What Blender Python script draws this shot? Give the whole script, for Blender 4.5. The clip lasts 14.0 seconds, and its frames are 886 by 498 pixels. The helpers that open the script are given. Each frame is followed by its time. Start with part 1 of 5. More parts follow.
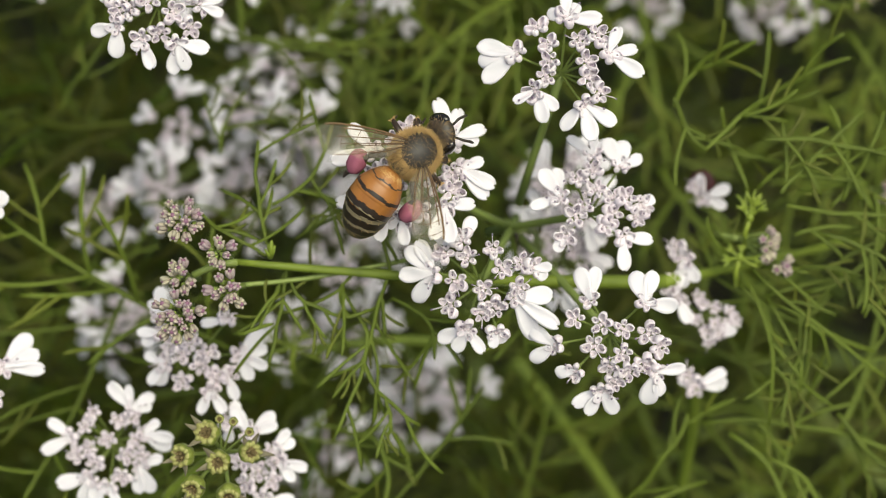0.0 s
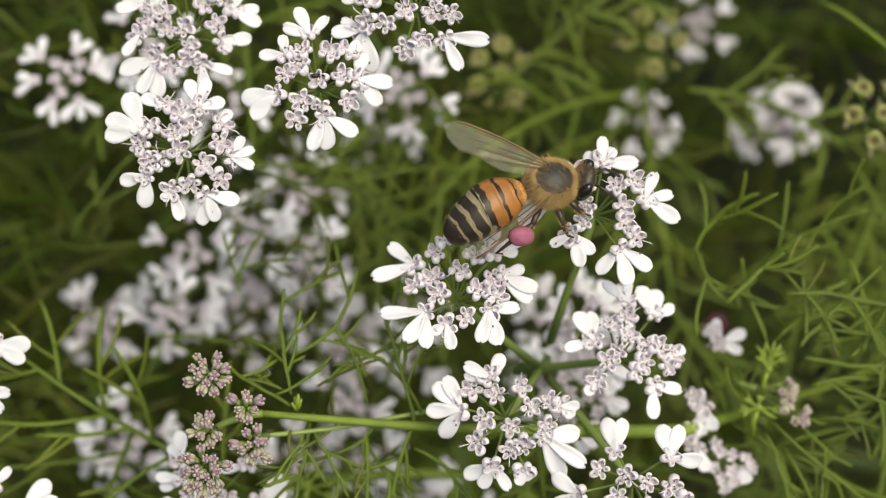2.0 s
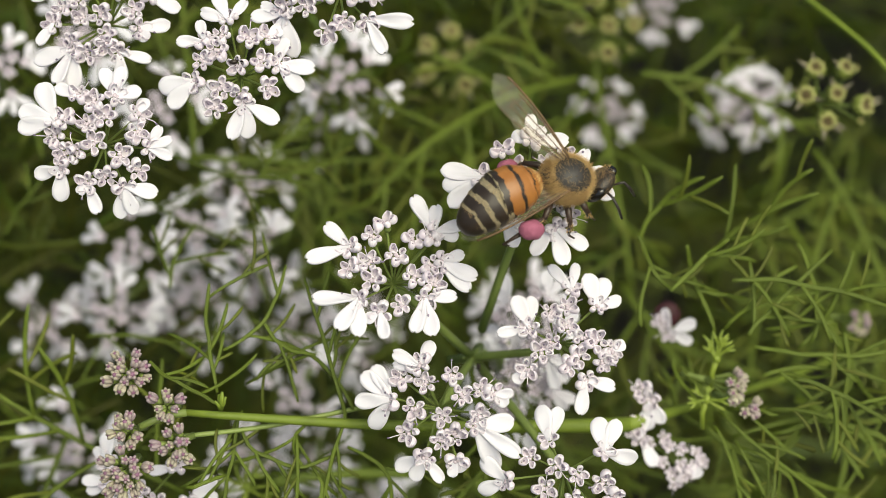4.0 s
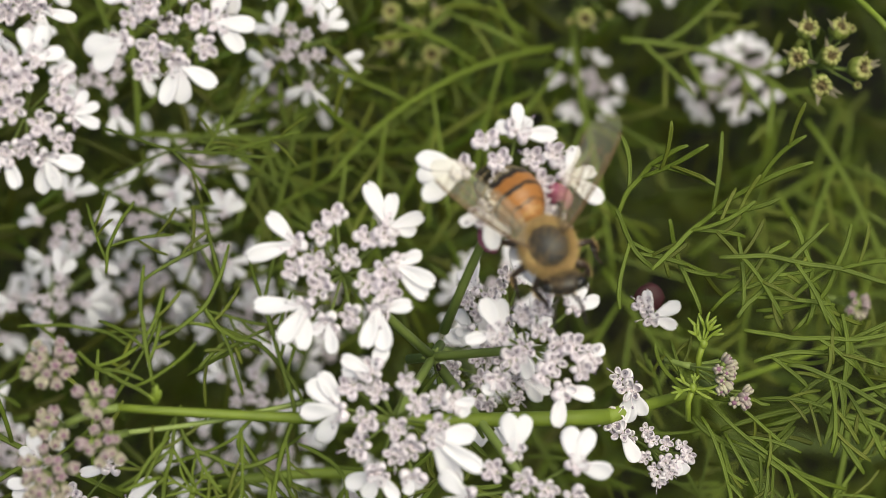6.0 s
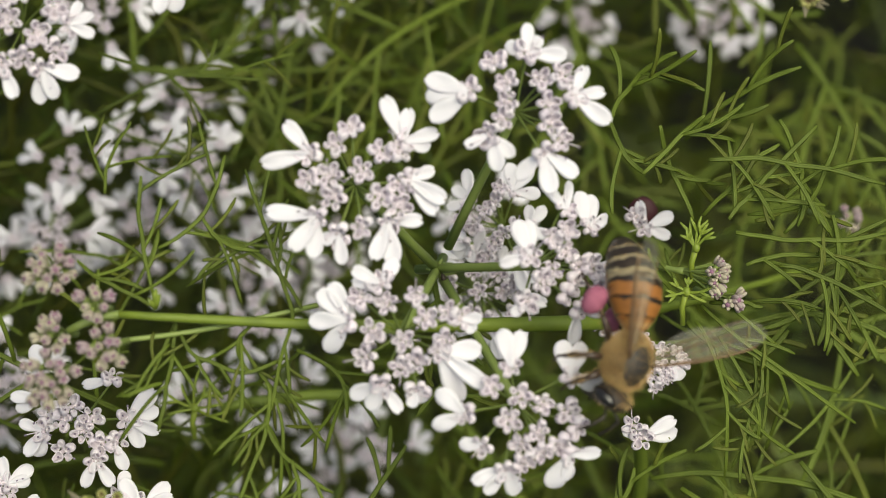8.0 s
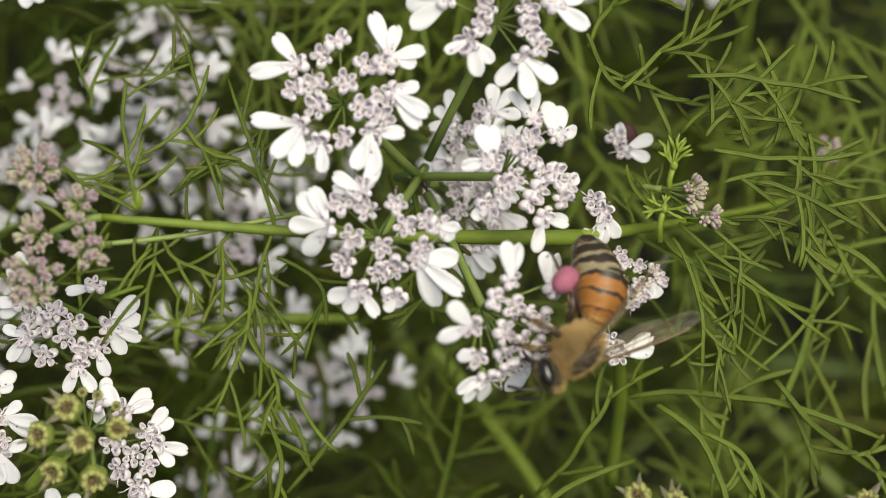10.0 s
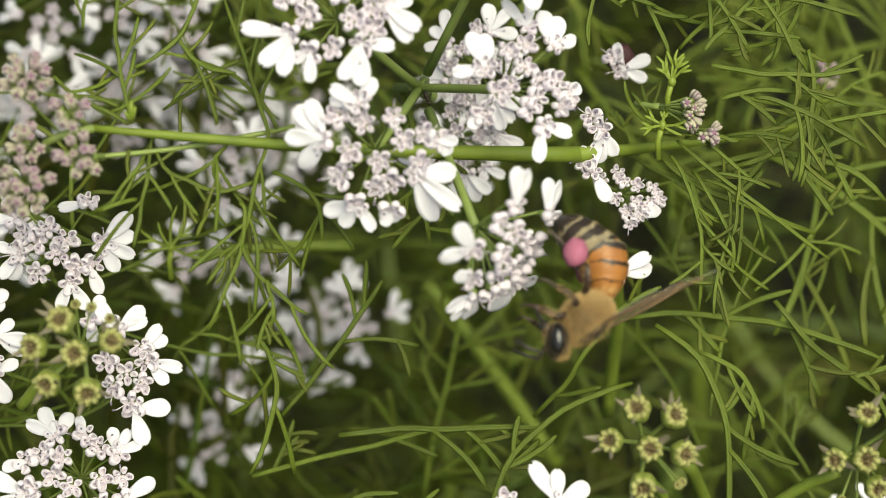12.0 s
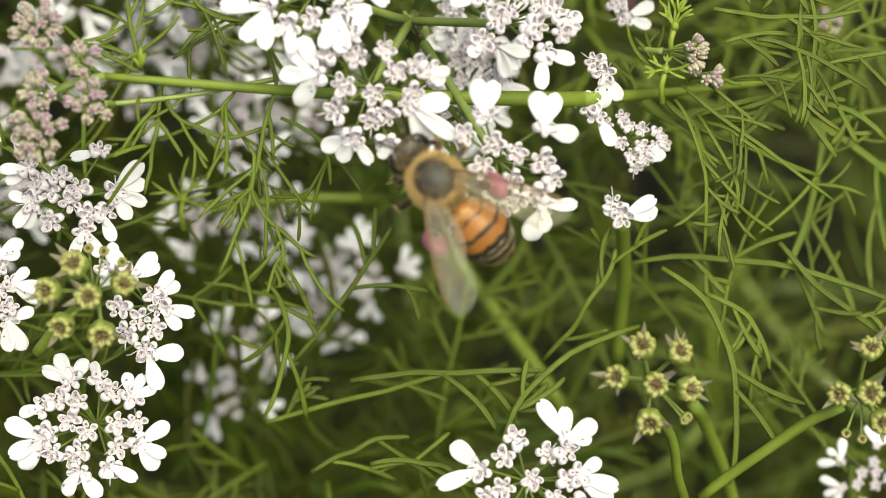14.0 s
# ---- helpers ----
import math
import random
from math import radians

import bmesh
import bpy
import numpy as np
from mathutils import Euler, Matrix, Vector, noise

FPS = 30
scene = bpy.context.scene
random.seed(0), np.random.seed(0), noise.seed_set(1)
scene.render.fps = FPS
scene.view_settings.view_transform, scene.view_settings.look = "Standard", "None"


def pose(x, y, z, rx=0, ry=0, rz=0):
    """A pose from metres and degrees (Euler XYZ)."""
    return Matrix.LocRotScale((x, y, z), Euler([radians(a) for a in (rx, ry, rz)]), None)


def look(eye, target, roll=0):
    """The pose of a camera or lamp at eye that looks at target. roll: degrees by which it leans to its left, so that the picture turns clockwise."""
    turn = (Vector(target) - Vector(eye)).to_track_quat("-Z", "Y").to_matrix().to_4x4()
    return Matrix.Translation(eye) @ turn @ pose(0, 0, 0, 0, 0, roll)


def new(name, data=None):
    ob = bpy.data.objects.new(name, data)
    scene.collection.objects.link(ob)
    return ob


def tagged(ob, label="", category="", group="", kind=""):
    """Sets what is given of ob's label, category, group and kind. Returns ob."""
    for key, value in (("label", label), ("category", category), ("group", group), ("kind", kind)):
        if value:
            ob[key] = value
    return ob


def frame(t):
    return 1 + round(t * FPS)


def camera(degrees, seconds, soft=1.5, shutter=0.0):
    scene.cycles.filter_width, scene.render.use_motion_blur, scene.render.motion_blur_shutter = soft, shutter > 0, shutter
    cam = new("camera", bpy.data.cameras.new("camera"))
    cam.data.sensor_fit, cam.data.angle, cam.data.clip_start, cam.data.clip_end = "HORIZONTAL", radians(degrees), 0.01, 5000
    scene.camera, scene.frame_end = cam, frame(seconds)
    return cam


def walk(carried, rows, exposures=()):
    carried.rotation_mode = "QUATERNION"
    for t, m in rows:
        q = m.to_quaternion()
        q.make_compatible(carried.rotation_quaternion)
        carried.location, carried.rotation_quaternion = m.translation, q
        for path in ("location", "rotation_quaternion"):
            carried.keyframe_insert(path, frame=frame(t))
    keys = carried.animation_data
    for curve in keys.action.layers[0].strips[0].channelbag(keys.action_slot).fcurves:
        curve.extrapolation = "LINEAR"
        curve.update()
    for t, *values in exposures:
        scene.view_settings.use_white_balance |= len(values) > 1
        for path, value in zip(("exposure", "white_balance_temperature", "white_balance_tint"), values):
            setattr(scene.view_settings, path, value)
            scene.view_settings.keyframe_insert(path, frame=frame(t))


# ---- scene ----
# A honey bee works the flower heads of a coriander plant, seen from a hand's width, looking down at a slant.
MM = 0.001
SOFT, FOCUS, DOF = 0.5, 0.1268, 24.0
EXPOSURE, KELVIN, TINT = 0.14, 7350.0, -4.0
# The sloping plan: x to the right, y up the slope, z towards the camera, its origin 0.45 m above the soil.
PLAN = pose(0, 0, 0.45, 38, 0, 0)
cam = camera(30, 14.0, soft=SOFT)
if DOF > 0:
    cam.data.dof.use_dof = True
    cam.data.dof.focus_distance = FOCUS
    cam.data.dof.aperture_fstop = DOF

EYE = [  # seconds; place in mm and turn in degrees, on the sloping plan
    (0, -4.06, 0.76, 131.14, -1.199, 1.524, 0.582),
    (0.5, -7.27, 7.15, 131.15, -1.584, 0.626, 1.158),
    (1, -11.99, 9.66, 129.47, -1.976, -1.034, 1.007),
    (1.5, -15.27, 10.96, 128.74, -1.648, -1.731, 1.140),
    (2, -11.21, 10.38, 131.15, -0.042, -0.511, 1.516),
    (2.5, -9.75, 14.20, 130.57, -0.998, -0.619, 1.625),
    (3, -4.15, 10.82, 132.42, -0.389, 0.494, 1.122),
    (5.5, -4.04, 8.26, 115.28, 0.119, -0.391, -0.003),
    (6, -1.63, 7.85, 114.44, 0.025, -0.135, 0.082),
    (6.5, -0.28, 6.77, 115.31, 0.266, 0.217, -0.127),
    (7, -0.75, 4.83, 115.91, 0.526, 0.051, -0.015),
    (7.5, -1.69, 2.31, 115.86, 0.382, -0.670, -0.731),
    (8, -1.01, 0.40, 115.91, 0.256, -0.010, -1.089),
    (8.5, 2.31, -4.56, 116.81, 1.450, 0.838, -1.153),
    (11, -0.50, -9.52, 117.84, 0.178, -0.479, -0.320),
    (11.5, 1.64, -12.17, 117.82, 0.497, -0.239, -0.534),
    (12, -0.16, -12.95, 116.15, 0.380, -0.372, -0.639),
    (12.5, 0.87, -15.94, 115.69, 0.626, -0.869, -0.430),
    (13, 1.15, -16.83, 115.42, 0.402, -0.865, -0.762),
    (13.5, 1.85, -16.71, 116.07, 0.138, -0.234, -1.085),
    (14, 0.71, -16.57, 117.81, 0.068, 0.313, -1.342),
]
walk(cam, [(t, PLAN @ pose(x * MM, y * MM, z * MM, rx, ry, rz)) for t, x, y, z, rx, ry, rz in EYE],
     [(t, EXPOSURE + e, KELVIN + k, TINT + q) for t, e, k, q in ((0, 0.05, 0, 0), (3.5, 0.07, 0, 0), (5.5, 0.02, 0, 0), (8.5, -0.02, 0, 0), (11.0, 0.19, 200, -3), (12.0, 0.30, 300, -4), (13.0, 0.45, 400, -5), (14, 0.52, 450, -6))])


# ---- daylight under a thin, bright overcast ----
world = bpy.data.worlds.new("sky")
scene.world = world
world.use_nodes = True
wn, wl = world.node_tree.nodes, world.node_tree.links
sky = wn.new("ShaderNodeTexSky")
sky.sky_type, sky.sun_disc = "NISHITA", False
sky.sun_elevation, sky.sun_rotation = radians(66), radians(138)
sky.dust_density, sky.ozone_density = 4.0, 1.0
wl.new(sky.outputs[0], wn["Background"].inputs[0])
wn["Background"].inputs[1].default_value = 0.13
sun = new("sun", bpy.data.lights.new("sun", "SUN"))
sun.data.energy, sun.data.angle, sun.data.color = 3.6, radians(55), (1.0, 0.95, 0.88)
# the sun stands high over the patch, veiled by cloud
sun.matrix_world = look((0.27, -0.30, 0.92), (0, 0, 0))


# ---- materials ----
def material(name, base, rough=0.5, tint=None, scale=900.0, amount=0.5, bump=0.0, through_light=0.0, spec=0.35,
             per_piece=0.0, hue_range=None, stretch=(1, 1, 1), coarse=None, metal=0.0, other=None):
    """A principled surface with grain and broad stains between base and tint, relief, and light that shines through."""
    m = bpy.data.materials.new(name)
    m.use_nodes = True
    n, l = m.node_tree.nodes, m.node_tree.links
    p = n["Principled BSDF"]
    p.inputs["Roughness"].default_value = rough
    p.inputs["Specular IOR Level"].default_value = spec
    p.inputs["Metallic"].default_value = metal
    tint = tint or tuple(c * 0.7 for c in base)
    tc, mp = n.new("ShaderNodeTexCoord"), n.new("ShaderNodeMapping")
    mp.inputs["Scale"].default_value = stretch
    l.new(tc.outputs["Object"], mp.inputs["Vector"])
    fine, broad = n.new("ShaderNodeTexNoise"), n.new("ShaderNodeTexNoise")
    fine.inputs["Scale"].default_value, fine.inputs["Detail"].default_value = scale, 4
    broad.inputs["Scale"].default_value, broad.inputs["Detail"].default_value = coarse or scale * 0.17, 2
    for q in (fine, broad):
        l.new(mp.outputs[0], q.inputs["Vector"])
    add = n.new("ShaderNodeMath")
    add.operation = "MULTIPLY_ADD"
    add.inputs[1].default_value = 0.45
    half = n.new("ShaderNodeMath")
    half.operation = "MULTIPLY"
    half.inputs[1].default_value = 0.55
    l.new(broad.outputs[0], half.inputs[0])
    l.new(fine.outputs[0], add.inputs[0])
    l.new(half.outputs[0], add.inputs[2])
    ramp = n.new("ShaderNodeValToRGB")
    ramp.color_ramp.elements[0].position, ramp.color_ramp.elements[1].position = 0.5 - 0.25 * amount, 0.5 + 0.3 * amount
    ramp.color_ramp.elements[0].color, ramp.color_ramp.elements[1].color = (*tint, 1), (*base, 1)
    l.new(add.outputs[0], ramp.inputs[0])
    colour = ramp.outputs[0]
    if other:
        who, blend = n.new("ShaderNodeObjectInfo"), n.new("ShaderNodeMix")
        blend.data_type = "RGBA"
        l.new(who.outputs["Random"], blend.inputs["Factor"])
        l.new(colour, blend.inputs["A"])
        blend.inputs["B"].default_value = (*other, 1)
        colour = blend.outputs["Result"]
    if per_piece:
        info, geo = n.new("ShaderNodeObjectInfo"), n.new("ShaderNodeNewGeometry")
        hsv, both, val = n.new("ShaderNodeHueSaturation"), n.new("ShaderNodeMath"), n.new("ShaderNodeMapRange")
        both.operation = "ADD"
        l.new(info.outputs["Random"], both.inputs[0])
        l.new(geo.outputs["Random Per Island"], both.inputs[1])
        val.inputs["From Max"].default_value = 2.0
        val.inputs["To Min"].default_value, val.inputs["To Max"].default_value = 1 - per_piece, 1 + per_piece
        l.new(both.outputs[0], val.inputs["Value"])
        l.new(val.outputs[0], hsv.inputs["Value"])
        hue = n.new("ShaderNodeMapRange")
        hue.inputs["To Min"].default_value, hue.inputs["To Max"].default_value = hue_range or (0.5 - 0.04 * per_piece, 0.5 + 0.04 * per_piece)
        l.new(geo.outputs["Random Per Island"], hue.inputs["Value"])
        l.new(hue.outputs[0], hsv.inputs["Hue"])
        l.new(colour, hsv.inputs["Color"])
        colour = hsv.outputs[0]
    l.new(colour, p.inputs["Base Color"])
    if bump:
        b = n.new("ShaderNodeBump")
        b.inputs["Strength"].default_value, b.inputs["Distance"].default_value = bump, 0.0001
        l.new(fine.outputs[0], b.inputs["Height"])
        l.new(b.outputs[0], p.inputs["Normal"])
    if through_light:
        t, mix = n.new("ShaderNodeBsdfTranslucent"), n.new("ShaderNodeMixShader")
        l.new(colour, t.inputs[0])
        mix.inputs[0].default_value = through_light
        l.new(p.outputs[0], mix.inputs[1])
        l.new(t.outputs[0], mix.inputs[2])
        l.new(mix.outputs[0], n["Material Output"].inputs["Surface"])
    return m


PETAL = material("petal", (0.755, 0.745, 0.795), 0.55, (0.69, 0.66, 0.745), 1400, 0.7, 0.18, 0.3, 0.3, stretch=(0.25, 1, 1))
CURL = material("curled_petal", (0.86, 0.83, 0.865), 0.5, (0.70, 0.62, 0.72), 1300, 0.9, 0.4, 0.35, 0.35, per_piece=0.06)
ANTHER = material("anther", (0.26, 0.22, 0.30), 0.6, (0.13, 0.10, 0.16), 2500, 0.8, 0.5)
DISC = material("flower_disc", (0.55, 0.50, 0.54), 0.45, (0.38, 0.31, 0.37), 2000, 0.8, 0.4)
STALK = material("green_stalk", (0.25, 0.31, 0.095), 0.45, (0.16, 0.215, 0.055), 700, 0.8, 0.3, 0.15, stretch=(1, 1, 0.15))
STEM = material("main_stem", (0.185, 0.245, 0.03), 0.6, (0.09, 0.125, 0.017), 600, 0.8, 0.3, 0.1, stretch=(1, 1, 0.1))
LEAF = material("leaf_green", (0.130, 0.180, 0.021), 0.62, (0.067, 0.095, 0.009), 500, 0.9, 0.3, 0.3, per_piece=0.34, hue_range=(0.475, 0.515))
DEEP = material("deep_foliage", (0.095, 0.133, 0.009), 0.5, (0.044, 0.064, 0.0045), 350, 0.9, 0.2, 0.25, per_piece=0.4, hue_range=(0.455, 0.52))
SPROUT = material("sprout_green", (0.26, 0.32, 0.045), 0.45, (0.15, 0.21, 0.03), 900, 0.8, 0.3, 0.25)
BUD = material("bud_skin", (0.41, 0.40, 0.27), 0.5, (0.34, 0.30, 0.25), 1100, 1.0, 0.5, 0.15, per_piece=0.12, other=(0.28, 0.215, 0.245))
BUD_SEAM = material("bud_seam", (0.22, 0.11, 0.18), 0.6, (0.15, 0.07, 0.12), 1500)
FRUIT = material("green_fruit", (0.20, 0.235, 0.055), 0.45, (0.12, 0.145, 0.03), 900, 0.9, 0.5, 0.1, per_piece=0.12)
FRUIT_TOP = material("fruit_rim", (0.30, 0.31, 0.115), 0.5, (0.19, 0.18, 0.06), 1600, 0.9, 0.5)
SEPAL = material("sepal", (0.20, 0.20, 0.12), 0.6, (0.13, 0.10, 0.08), 1500, 0.8, 0.4, 0.2)
STRAW = material("withered", (0.15, 0.115, 0.05), 0.7, (0.08, 0.058, 0.026), 900, 0.9, 0.5)
BERRY = material("dark_red_leaf", (0.055, 0.009, 0.015), 0.6, (0.03, 0.006, 0.009), 700, 0.8, 0.3)
SOIL = material("soil", (0.030, 0.026, 0.016), 0.95, (0.010, 0.009, 0.006), 60, 1.0, 0.8, coarse=4.0)

AMBER = material("amber_cuticle", (0.345, 0.145, 0.038), 0.38, (0.20, 0.078, 0.022), 900, 0.9, 0.35)
BAND = material("black_band", (0.030, 0.020, 0.014), 0.38, (0.015, 0.010, 0.008), 1200, 0.8, 0.3)
PALE = material("pale_hair_band", (0.28, 0.235, 0.15), 0.8, (0.15, 0.12, 0.075), 2600, 0.9, 0.9)
DARK = material("dark_cuticle", (0.040, 0.032, 0.028), 0.40, (0.020, 0.016, 0.014), 1500, 0.8, 0.5)
BALD = material("bald_back", (0.036, 0.031, 0.029), 0.52, (0.018, 0.016, 0.015), 1500, 0.8, 0.5)
FUR = material("tan_fur", (0.64, 0.45, 0.215), 0.8, (0.44, 0.285, 0.125), 900, 0.8, 0.0, 0.2, per_piece=0.3)
LEG = material("leg_cuticle", (0.050, 0.030, 0.022), 0.35, (0.025, 0.016, 0.012), 1200, 0.8, 0.4)
EYE_MAT = material("compound_eye", (0.012, 0.009, 0.008), 0.16, (0.006, 0.005, 0.005), 6000, 0.6, 0.15, spec=0.6)
POLLEN = material("pollen", (0.34, 0.108, 0.175), 0.8, (0.20, 0.055, 0.095), 1800, 1.0, 1.0)
VEIN = material("wing_vein", (0.16, 0.10, 0.05), 0.5, (0.09, 0.05, 0.03), 1500)


def membrane():
    m = bpy.data.materials.new("wing_membrane")
    m.use_nodes = True
    n, l = m.node_tree.nodes, m.node_tree.links
    p = n["Principled BSDF"]
    p.inputs["Base Color"].default_value = (0.82, 0.79, 0.72, 1)
    p.inputs["Roughness"].default_value = 0.25
    clear, mix = n.new("ShaderNodeBsdfTransparent"), n.new("ShaderNodeMixShader")
    clear.inputs[0].default_value = (0.97, 0.96, 0.92, 1)
    noise_tex, rng = n.new("ShaderNodeTexNoise"), n.new("ShaderNodeMapRange")
    noise_tex.inputs["Scale"].default_value = 700
    rng.inputs["To Min"].default_value, rng.inputs["To Max"].default_value = 0.02, 0.075
    l.new(noise_tex.outputs[0], rng.inputs["Value"])
    l.new(rng.outputs[0], mix.inputs[0])
    l.new(clear.outputs[0], mix.inputs[1])
    l.new(p.outputs[0], mix.inputs[2])
    l.new(mix.outputs[0], n["Material Output"].inputs["Surface"])
    return m


WING = membrane()


# ---- shapes, in mm ----
class Shape:
    """Vertices, faces and face materials of one mesh, gathered in mm."""

    def __init__(self):
        self.v, self.f, self.m = [], [], []

    def sheet(self, fn, nu, nv, thick, mat=0):
        """A closed thin sheet over fn(s, t), s and t from 0 to 1."""
        g = [[Vector(fn(i / nu, j / nv)) for j in range(nv + 1)] for i in range(nu + 1)]
        base = len(self.v)
        for side in (0.5, -0.5):
            for i in range(nu + 1):
                for j in range(nv + 1):
                    a = g[min(i + 1, nu)][j] - g[max(i - 1, 0)][j]
                    b = g[i][min(j + 1, nv)] - g[i][max(j - 1, 0)]
                    c = a.cross(b)
                    c = c.normalized() if c.length > 1e-9 else Vector((0, 0, 1))
                    self.v.append(g[i][j] + c * thick * side)
        k, w = (nu + 1) * (nv + 1), nv + 1
        for i in range(nu):
            for j in range(nv):
                a = base + i * w + j
                self.f.append((a, a + w, a + w + 1, a + 1))
                self.f.append((a + k, a + k + 1, a + k + w + 1, a + k + w))
                self.m += [mat, mat]
        rim = [base + i * w for i in range(nu + 1)] + [base + nu * w + j for j in range(1, nv + 1)]
        rim += [base + i * w + nv for i in range(nu - 1, -1, -1)] + [base + j for j in range(nv - 1, 0, -1)]
        for a, b in zip(rim, rim[1:] + rim[:1]):
            self.f.append((a, a + k, b + k, b))
            self.m.append(mat)

    def tube(self, pts, radii, sides=6, mat=0, flat=1.0):
        """A closed tube along pts; flat squashes it across."""
        pts = [Vector(p) for p in pts]
        base, n, ref = len(self.v), len(pts), None
        for i, p in enumerate(pts):
            d = (pts[min(i + 1, n - 1)] - pts[max(i - 1, 0)]).normalized()
            if ref is None:
                ref = d.orthogonal().normalized() if abs(d.z) > 0.9 else Vector((0, 0, 1)).cross(d).normalized()
            ref = (ref - d * ref.dot(d)).normalized()
            up = d.cross(ref)
            r = radii[i] if isinstance(radii, (list, tuple)) else radii
            for k in range(sides):
                a = 2 * math.pi * k / sides
                self.v.append(p + ref * (r * math.cos(a)) + up * (r * flat * math.sin(a)))
        for i in range(n - 1):
            for k in range(sides):
                a, b = base + i * sides + k, base + i * sides + (k + 1) % sides
                self.f.append((a, b, b + sides, a + sides))
                self.m.append(mat)
        self.f.append(tuple(base + k for k in reversed(range(sides))))
        self.f.append(tuple(base + (n - 1) * sides + k for k in range(sides)))
        self.m += [mat, mat]

    def ribbon(self, pts, half, mat=0):
        """A thin closed leaf blade along pts with a shallow groove down its upper face, blunt at its end."""
        pts = [Vector(p) for p in pts]
        across = ((1, 0), (0.62, 0.34), (0.2, 0.30), (0, 0.12), (-0.2, 0.30), (-0.62, 0.34), (-1, 0), (0, -0.38))
        base, n, sides = len(self.v), len(pts), len(across)
        for i, p in enumerate(pts):
            d = (pts[min(i + 1, n - 1)] - pts[max(i - 1, 0)]).normalized()
            ref = Vector((0, 0, 1)).cross(d)
            ref = ref.normalized() if ref.length > 0.05 else d.orthogonal().normalized()
            up = d.cross(ref)
            r = half[i] if isinstance(half, (list, tuple)) else half
            self.v += [p + ref * (r * a) + up * (r * b) for a, b in across]
        for i in range(n - 1):
            for k in range(sides):
                a, b = base + i * sides + k, base + i * sides + (k + 1) % sides
                self.f.append((a, b, b + sides, a + sides))
                self.m.append(mat)
        self.f += [tuple(base + k for k in reversed(range(sides))), tuple(base + (n - 1) * sides + k for k in range(sides))]
        self.m += [mat, mat]

    def ball(self, c, r, rings=6, sides=8, mat=0, turn=None):
        """An ellipsoid at c with the half sizes r."""
        c, r = Vector(c), (r, r, r) if isinstance(r, (int, float)) else r
        base = len(self.v)
        turn = turn or Matrix.Identity(3)
        self.v.append(c + turn @ Vector((0, 0, r[2])))
        for i in range(1, rings):
            th = math.pi * i / rings
            for k in range(sides):
                ph = 2 * math.pi * k / sides
                self.v.append(c + turn @ Vector((r[0] * math.sin(th) * math.cos(ph), r[1] * math.sin(th) * math.sin(ph), r[2] * math.cos(th))))
        self.v.append(c + turn @ Vector((0, 0, -r[2])))
        last = len(self.v) - 1
        for k in range(sides):
            j = (k + 1) % sides
            self.f.append((base, base + 1 + k, base + 1 + j))
            self.f.append((last, last - sides + j, last - sides + k))
            self.m += [mat, mat]
        for i in range(rings - 2):
            for k in range(sides):
                a, b = base + 1 + i * sides + k, base + 1 + i * sides + (k + 1) % sides
                self.f.append((a, a + sides, b + sides, b))
                self.m.append(mat)

    def mesh(self, name, mats, smooth=True):
        me = bpy.data.meshes.new(name)
        me.from_pydata([tuple(p * MM) for p in self.v], [], self.f)
        for m in mats if isinstance(mats, (list, tuple)) else [mats]:
            me.materials.append(m)
        me.polygons.foreach_set("material_index", self.m)
        me.polygons.foreach_set("use_smooth", [smooth] * len(self.f))
        bm = bmesh.new()
        bm.from_mesh(me)
        bmesh.ops.recalc_face_normals(bm, faces=bm.faces)
        bm.to_mesh(me)
        bm.free()
        me.update()
        return me


def part(name, mesh, parent, label="", m=None):
    """One mesh object under a thing or a part, at the pose m in its parent's space."""
    ob = new(name, mesh)
    ob.parent = parent
    if m is not None:
        ob.matrix_basis = m
    return tagged(ob, label) if label else ob


def spot(x, y, z, rx=0, ry=0, rz=0, size=1.0):
    """A pose from mm and degrees."""
    return pose(x * MM, y * MM, z * MM, rx, ry, rz) @ Matrix.Diagonal((size, size, size, 1))


def thing(name, label, category, group, m):
    ob = tagged(new(name), label, category, group)
    ob.empty_display_size = 0.002
    ob.matrix_basis = m
    return ob


def curve(a, b, sag, n=8, wave=0.0, seed=0.0):
    """Points from a to b, bowed by the vector sag, with a slight wander."""
    a, b, sag = Vector(a), Vector(b), Vector(sag)
    out = []
    for i in range(n + 1):
        s = i / n
        w = noise.noise_vector(Vector((s * 2.1, seed, seed * 0.37))) * wave
        out.append(a.lerp(b, s) + sag * (4 * s * (1 - s)) + w * min(1, 6 * s * (1 - s) + 0.2))
    return out

A_OUTER = [  # place in mm; petals as (turn, length in mm)
    (-2.98, 2.06, ((128, 2.86), (188, 3.49),)),
    (3.49, 2.70, ((112, 3.37), (78, 2.38), (15, 2.58), (-12, 1.98),)),
    (3.69, 0.00, ((20, 2.06), (-30, 3.02), (-50, 3.10),)),
    (-2.66, -2.30, ((175, 3.57), (-130, 3.02), (-100, 3.02),)),
    (-1.27, -3.57, ((205, 1.35), (-85, 2.22),)),
    (2.22, -2.86, ((0, 2.38), (-112, 2.86), (-85, 3.02),)),
]
A_INNER = [(-1.27, 2.50), (-0.08, 3.49), (1.71, 1.98), (0.40, 0.67), (2.90, -0.20), (-1.67, 0.40), (-3.06, 0.20), (-1.47, -1.11), (1.51, -1.27), (2.90, -1.90), (0.40, -3.17), (3.10, 1.90)]

